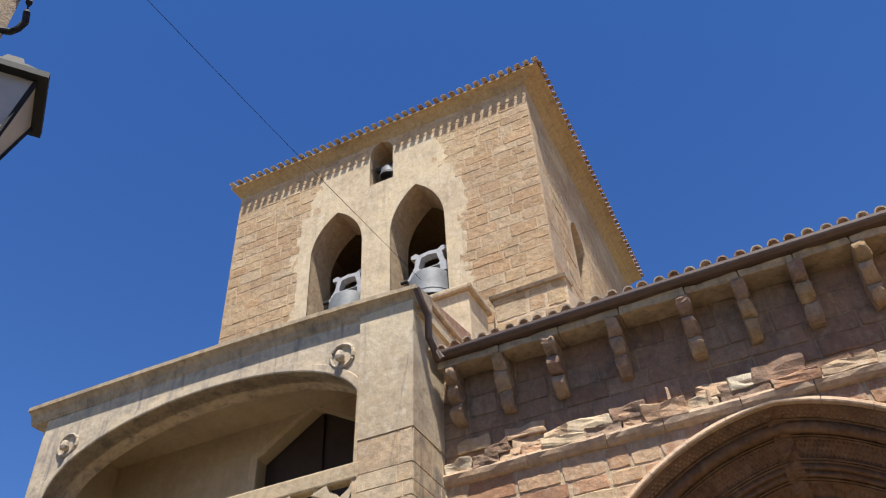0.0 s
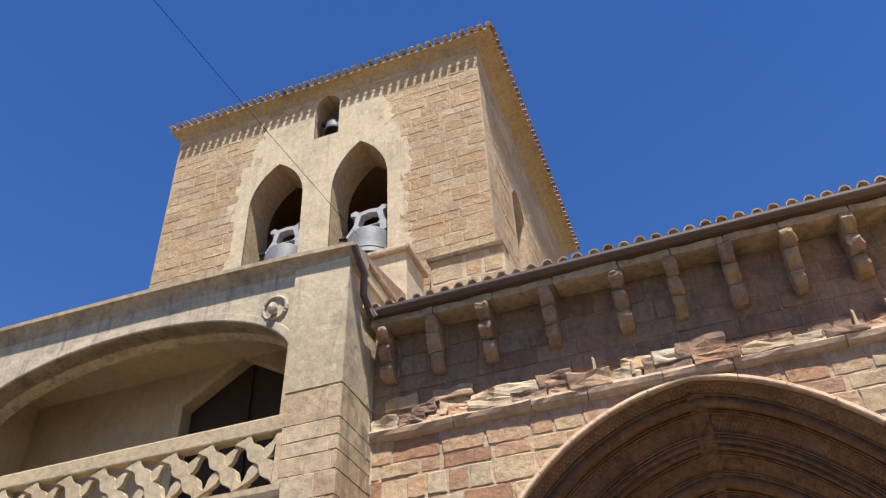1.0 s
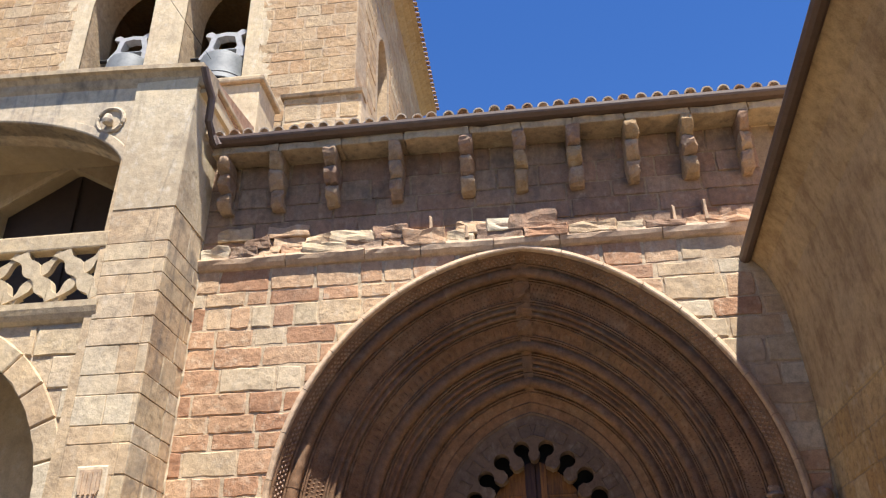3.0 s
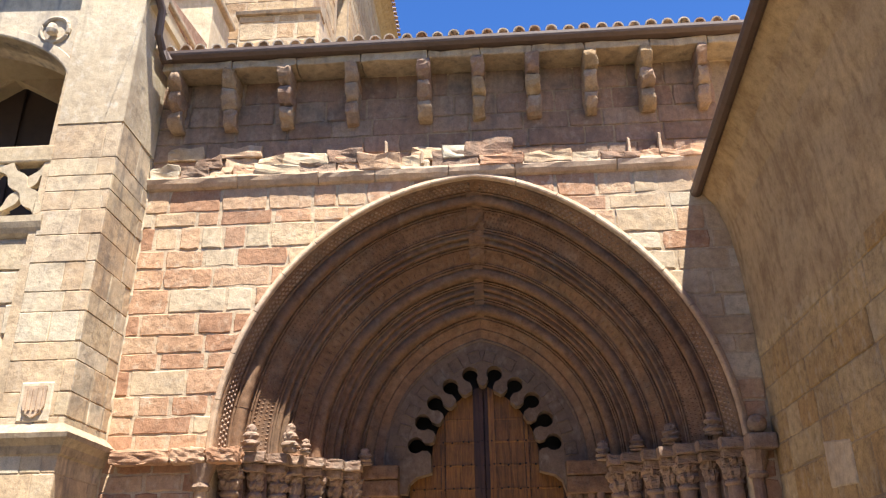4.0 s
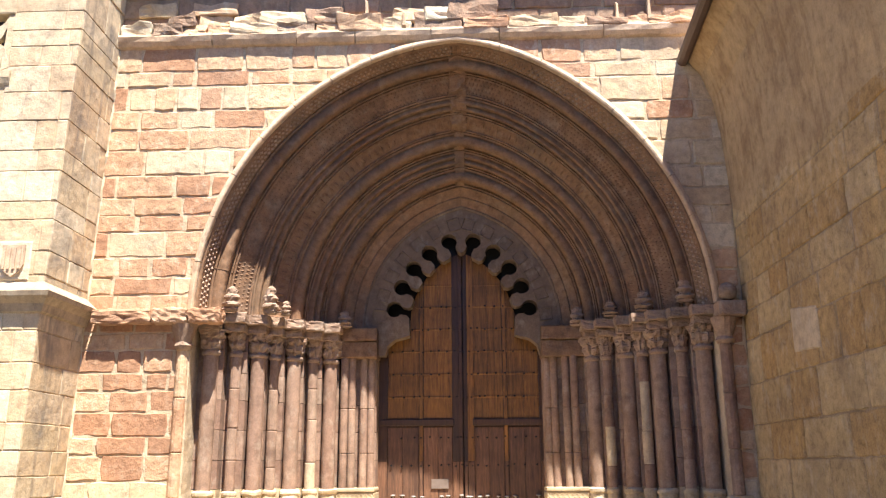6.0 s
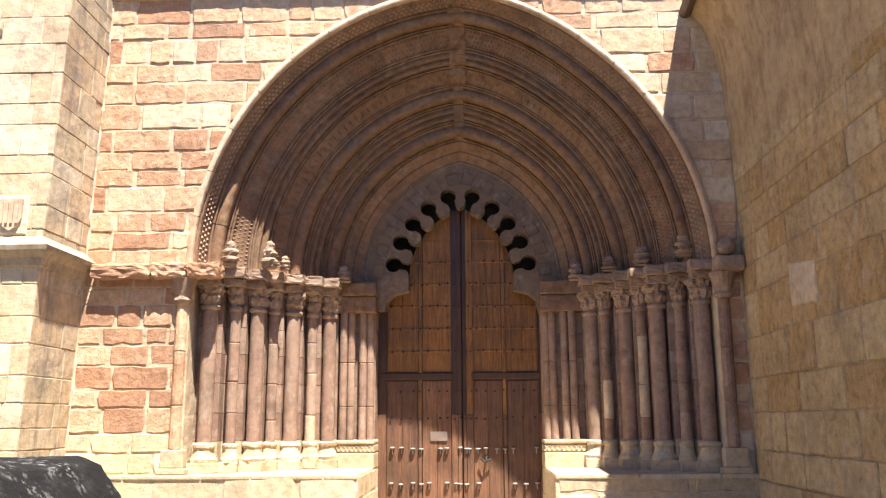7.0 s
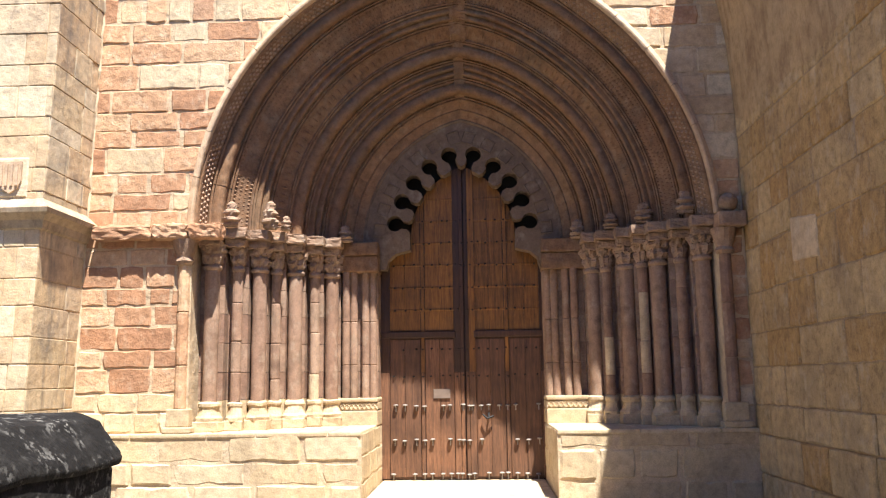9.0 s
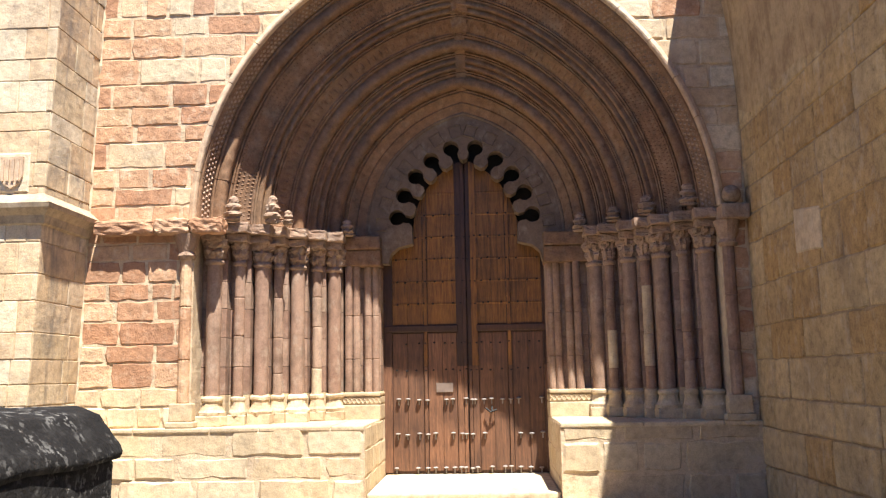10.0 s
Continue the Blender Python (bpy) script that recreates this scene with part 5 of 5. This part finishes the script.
# ---- bells ----
def bell(name, x, y, z, rad, label, yoke=True):
    th = thing(name, label, "bell", at=(x, y, z))
    bm = bmesh.new()
    lathe(bm, [(rad * 0.86, 0.05), (rad, 0.0), (rad * 0.98, 0.04), (rad * 0.86, 0.16 * rad * 2), (rad * 0.80, 0.7 * rad), (rad * 0.76, 1.1 * rad), (rad * 0.70, 1.28 * rad), (rad * 0.62, 1.36 * rad), (rad * 0.3, 1.4 * rad), (0.02, 1.41 * rad)], (0, 0, 0), 28, False)
    part("bell_body", bm, M_BRONZE, th, smooth=True)
    bm = bmesh.new()
    for zz in (0.32, 1.2):
        tube(bm, [(rad * (0.86 if zz < 1 else 0.7) * math.cos(2 * math.pi * i / 28), rad * (0.86 if zz < 1 else 0.7) * math.sin(2 * math.pi * i / 28), zz * rad) for i in range(29)], 0.02, 5)
    part("moulding", bm, M_BRONZE, th)
    if yoke:
        t = 1.45 * rad
        half = [(0.0, 0.42), (0.34, 0.42), (0.42, 0.55), (0.30, 1.05), (0.0, 1.12), (0.0, 1.30), (0.36, 1.24), (0.52, 1.38), (0.70, 1.32), (0.72, 1.16), (0.52, 1.08), (0.58, 0.62), (0.86, 0.10), (0.86, 0.0), (0.0, 0.0)]
        bm = bmesh.new()
        for s in (-1, 1):
            prism(bm, [(s * a * rad * 0.95, t + b * rad * 0.8) for a, b in half], lambda u, v, w: (u, w, v), -0.1, 0.1)
        bmesh.ops.remove_doubles(bm, verts=bm.verts, dist=0.0005)
        part("yoke", bm, M_YOKE, th, "grey headstock with two horns")
        bm = boxes((-0.4 * rad, 0.4 * rad, -0.12, -0.1, t + 0.1 * rad, t + 0.28 * rad))
        part("strap", bm, M_IRON, th)
        bm = bmesh.new()
        tube(bm, [(-1.15 * rad, 0, t + 0.15 * rad), (1.15 * rad, 0, t + 0.15 * rad)], 0.04, 8)
        part("axle", bm, M_IRON, th)
    else:
        bm = boxes((-rad * 1.3, rad * 1.3, -0.06, 0.06, rad * 1.45, rad * 1.9), bevel=0.01)
        part("headstock", bm, M_DARKWOOD, th)
    return th


bell("large_bell", -5.88, 3.4, 12.35, 0.66, "large grey bronze bell with a grey yoke")
bell("bell", -8.0, 3.45, 12.66, 0.62, "grey bronze bell under a horned grey yoke")
bell("small_bell", -6.86, 3.25, 16.78, 0.26, "small bell in the upper tower opening", False)

# ---- neighbouring building with shaded wall and low eave ----
RX = 3.18
rw = thing("wall_east", "shaded golden ashlar wall of the adjoining building", "wall", kind="structure")
RW = lambda u, v, w: (RX - w, u, v)
part("core", boxes((RX + 0.004, RX + 0.5, -9.0, 0.3, 0.0, 6.3)), M_MORTAR_D, rw)
masonry(rw, -9.0, 0.0, 0.0, 1.1, 0.3, 0.4, 0.5, 0.9, lambda u, v, w: (RX - 0.015 - w, u, v), M_GOLD, rng, None, (0.0, 0.014), 0.005, 0.012, 0.008, pick=lambda u, v, r: M_GREYGOLD if r.random() < 0.75 else M_GOLD)
def pick_east(u, v, r):
    return M_GREYGOLD if r.random() < (0.7 if v < 2.2 else 0.12) else M_GOLD


masonry(rw, -7.5, 0.0, 1.1, 4.9, 0.30, 0.50, 0.38, 1.05, RW, M_GOLD, rng, None, (0.003, 0.012), 0.003, 0.010, 0.012, pick=pick_east)
M_STAIN = stone_mat("stained_render", [(0.42, 0.30, 0.17), (0.46, 0.34, 0.20)], stain=(0.17, 0.095, 0.045), stain_amount=0.6, pale=(0.46, 0.35, 0.21), pale_amount=0.3, streak=0.45, relief=0.02)
bm = bmesh.new()
COVE = [(RX - 0.003, 4.15), (3.155, 4.6), (3.12, 5.2), (3.06, 5.65), (2.95, 5.99), (2.80, 6.19), (2.80, 6.26), (RX + 0.2, 6.75), (RX + 0.2, 4.15)]
prism(bm, COVE, lambda u, v, w: (u + 0.04 * w * max(0.0, min(1.0, (RX - u) / 0.4)), w, v - 0.044 * w * max(0.0, min(1.0, (RX - u) / 0.4))), -9.0, -0.01)
part("rendered_top", bm, M_STAIN, rw, "stained ochre render under the eave")
# pale patch stone
stone([(-2.02, 2.42), (-1.42, 2.45), (-1.42, 2.87), (-2.02, 2.79)], RW, 0.018, M_TAN, rw, "patch_stone", 0.01, 0.003)
eaveb = thing("low_eave", "low roof eave with a brown gutter on the adjoining building", "eave", kind="structure")
bm = bmesh.new()
prism(bm, [(2.77, 6.23), (2.76, 6.29), (9.0, 8.6), (9.0, 8.4), (3.25, 6.33), (3.18, 6.23)], lambda u, v, w: (u + 0.04 * w * (u < 3), w, v - 0.044 * w), -9.0, -0.02)
part("roof_slab", bm, M_STAIN, eaveb, "stained rendered soffit under the roof edge")
bm = bmesh.new()
tube(bm, [(2.75 - 0.020 * i, 0.03 - 0.5 * i, 6.2 + 0.022 * i) for i in range(19)], 0.075, 10)
part("gutter", bm, M_GUTTER, eaveb, "round brown gutter pipe")

# ---- street lamp on the house across the lane ----
house = thing("house_west", "pale rendered house across the lane", "house", kind="structure")
part("wall", boxes((-12.0, -4.12, -16.0, -7.62, 0.0, 9.4)), M_RENDER, house)
lamp = thing("street_lamp", "black iron wall lantern with frosted panes", "street lamp")
LC, LTURN = Vector((-3.78, -7.62, 0)), radians(51)


def frustum(bm, a, za, b, zb):
    rings = []
    for s, z in ((a, za), (b, zb)):
        rings.append([bm.verts.new((LC.x + s * (sx * math.cos(LTURN) - sy * math.sin(LTURN)), LC.y + s * (sx * math.sin(LTURN) + sy * math.cos(LTURN)), z)) for sx, sy in ((-1, -1), (1, -1), (1, 1), (-1, 1))])
    lo_, hi_ = rings
    bm.faces.new(lo_[::-1]); bm.faces.new(hi_)
    for i in range(4):
        bm.faces.new((lo_[i], lo_[(i + 1) % 4], hi_[(i + 1) % 4], hi_[i]))
    return [(tuple(p.co), tuple(q.co)) for p, q in zip(lo_, hi_)]


bm = bmesh.new()
bars = frustum(bm, 0.11, 5.52, 0.205, 6.0)
part("panes", bm, M_GLASS, lamp, "frosted glass panes")
bm = bmesh.new()
frustum(bm, 0.27, 6.0, 0.27, 6.05)
frustum(bm, 0.255, 6.05, 0.10, 6.26)
frustum(bm, 0.08, 6.26, 0.05, 6.36)
part("hood", bm, M_IRON, lamp, "black iron hood")
for p, q in bars:
    bm = bmesh.new()
    tube(bm, [p, q], 0.017, 5)
    part("corner_bar", bm, M_IRON, lamp)
bm = bmesh.new()
frustum(bm, 0.125, 5.47, 0.125, 5.52)
part("bottom_frame", bm, M_IRON, lamp)
bm = bmesh.new()
tube(bm, [(-4.13, -7.66, 6.30), (-3.95, -7.64, 6.42), (-3.8, -7.62, 6.38)], 0.02, 7)
part("bracket", bm, M_IRON, lamp, "iron wall bracket")
bm = bmesh.new()
tube(bm, [(-4.14, -7.66, 6.93), (-4.08, -7.60, 6.945), (-4.03, -7.585, 6.97), (-3.99, -7.58, 7.03), (-3.97, -7.61, 7.10), (-3.965, -7.63, 7.2), (-4.0, -7.64, 7.35), (-4.14, -7.66, 7.42)], 0.026, 8)
part("scroll", bm, M_IRON, lamp, "curled black iron scroll on the house wall")
bm = bmesh.new()
p0, p1 = Vector((-4.26, -7.64, 8.93)), Vector((-4.03, -1.0, 9.34))
tube(bm, [p0.lerp(p1, i / 16) - Vector((0, 0, 0.03 * math.sin(math.pi * i / 16))) for i in range(17)], 0.0035, 5)
tagged(link_mesh("cable", bm, M_IRON), "thin dark overhead cable between house and church", "cable")

# ---- blackened stone block beside the camera ----
dark = thing("stone_parapet", "blackened lichen-spotted stone parapet with rounded coping", "parapet")
for name, dims, bev in (("body", (-3.2, -0.985, -7.95, -6.5, -0.02, 1.15), 0.03), ("coping", (-3.25, -0.965, -7.98, -6.42, 1.12, 1.30), 0.07)):
    bm = boxes(dims, bevel=bev)
    bmesh.ops.subdivide_edges(bm, edges=bm.edges[:], cuts=4, use_grid_fill=True)
    for v in bm.verts:
        if v.co.x > -1.5:
            v.co.x -= 0.10 * min(1.0, max(0.0, (v.co.z - 1.16) / 0.135))
        v.co += Vector(noise.noise_vector(v.co * 4)) * 0.02 + Vector(noise.noise_vector(v.co * 15)) * 0.012
    part(name, bm, M_DARKSTONE, dark, smooth=True)

# ---- plain houses that close the lane behind the camera ----
part("rear_wall", boxes((-12.0, 14.0, -17.0, -16.0, 0.0, 7.0)), M_RENDER, house)
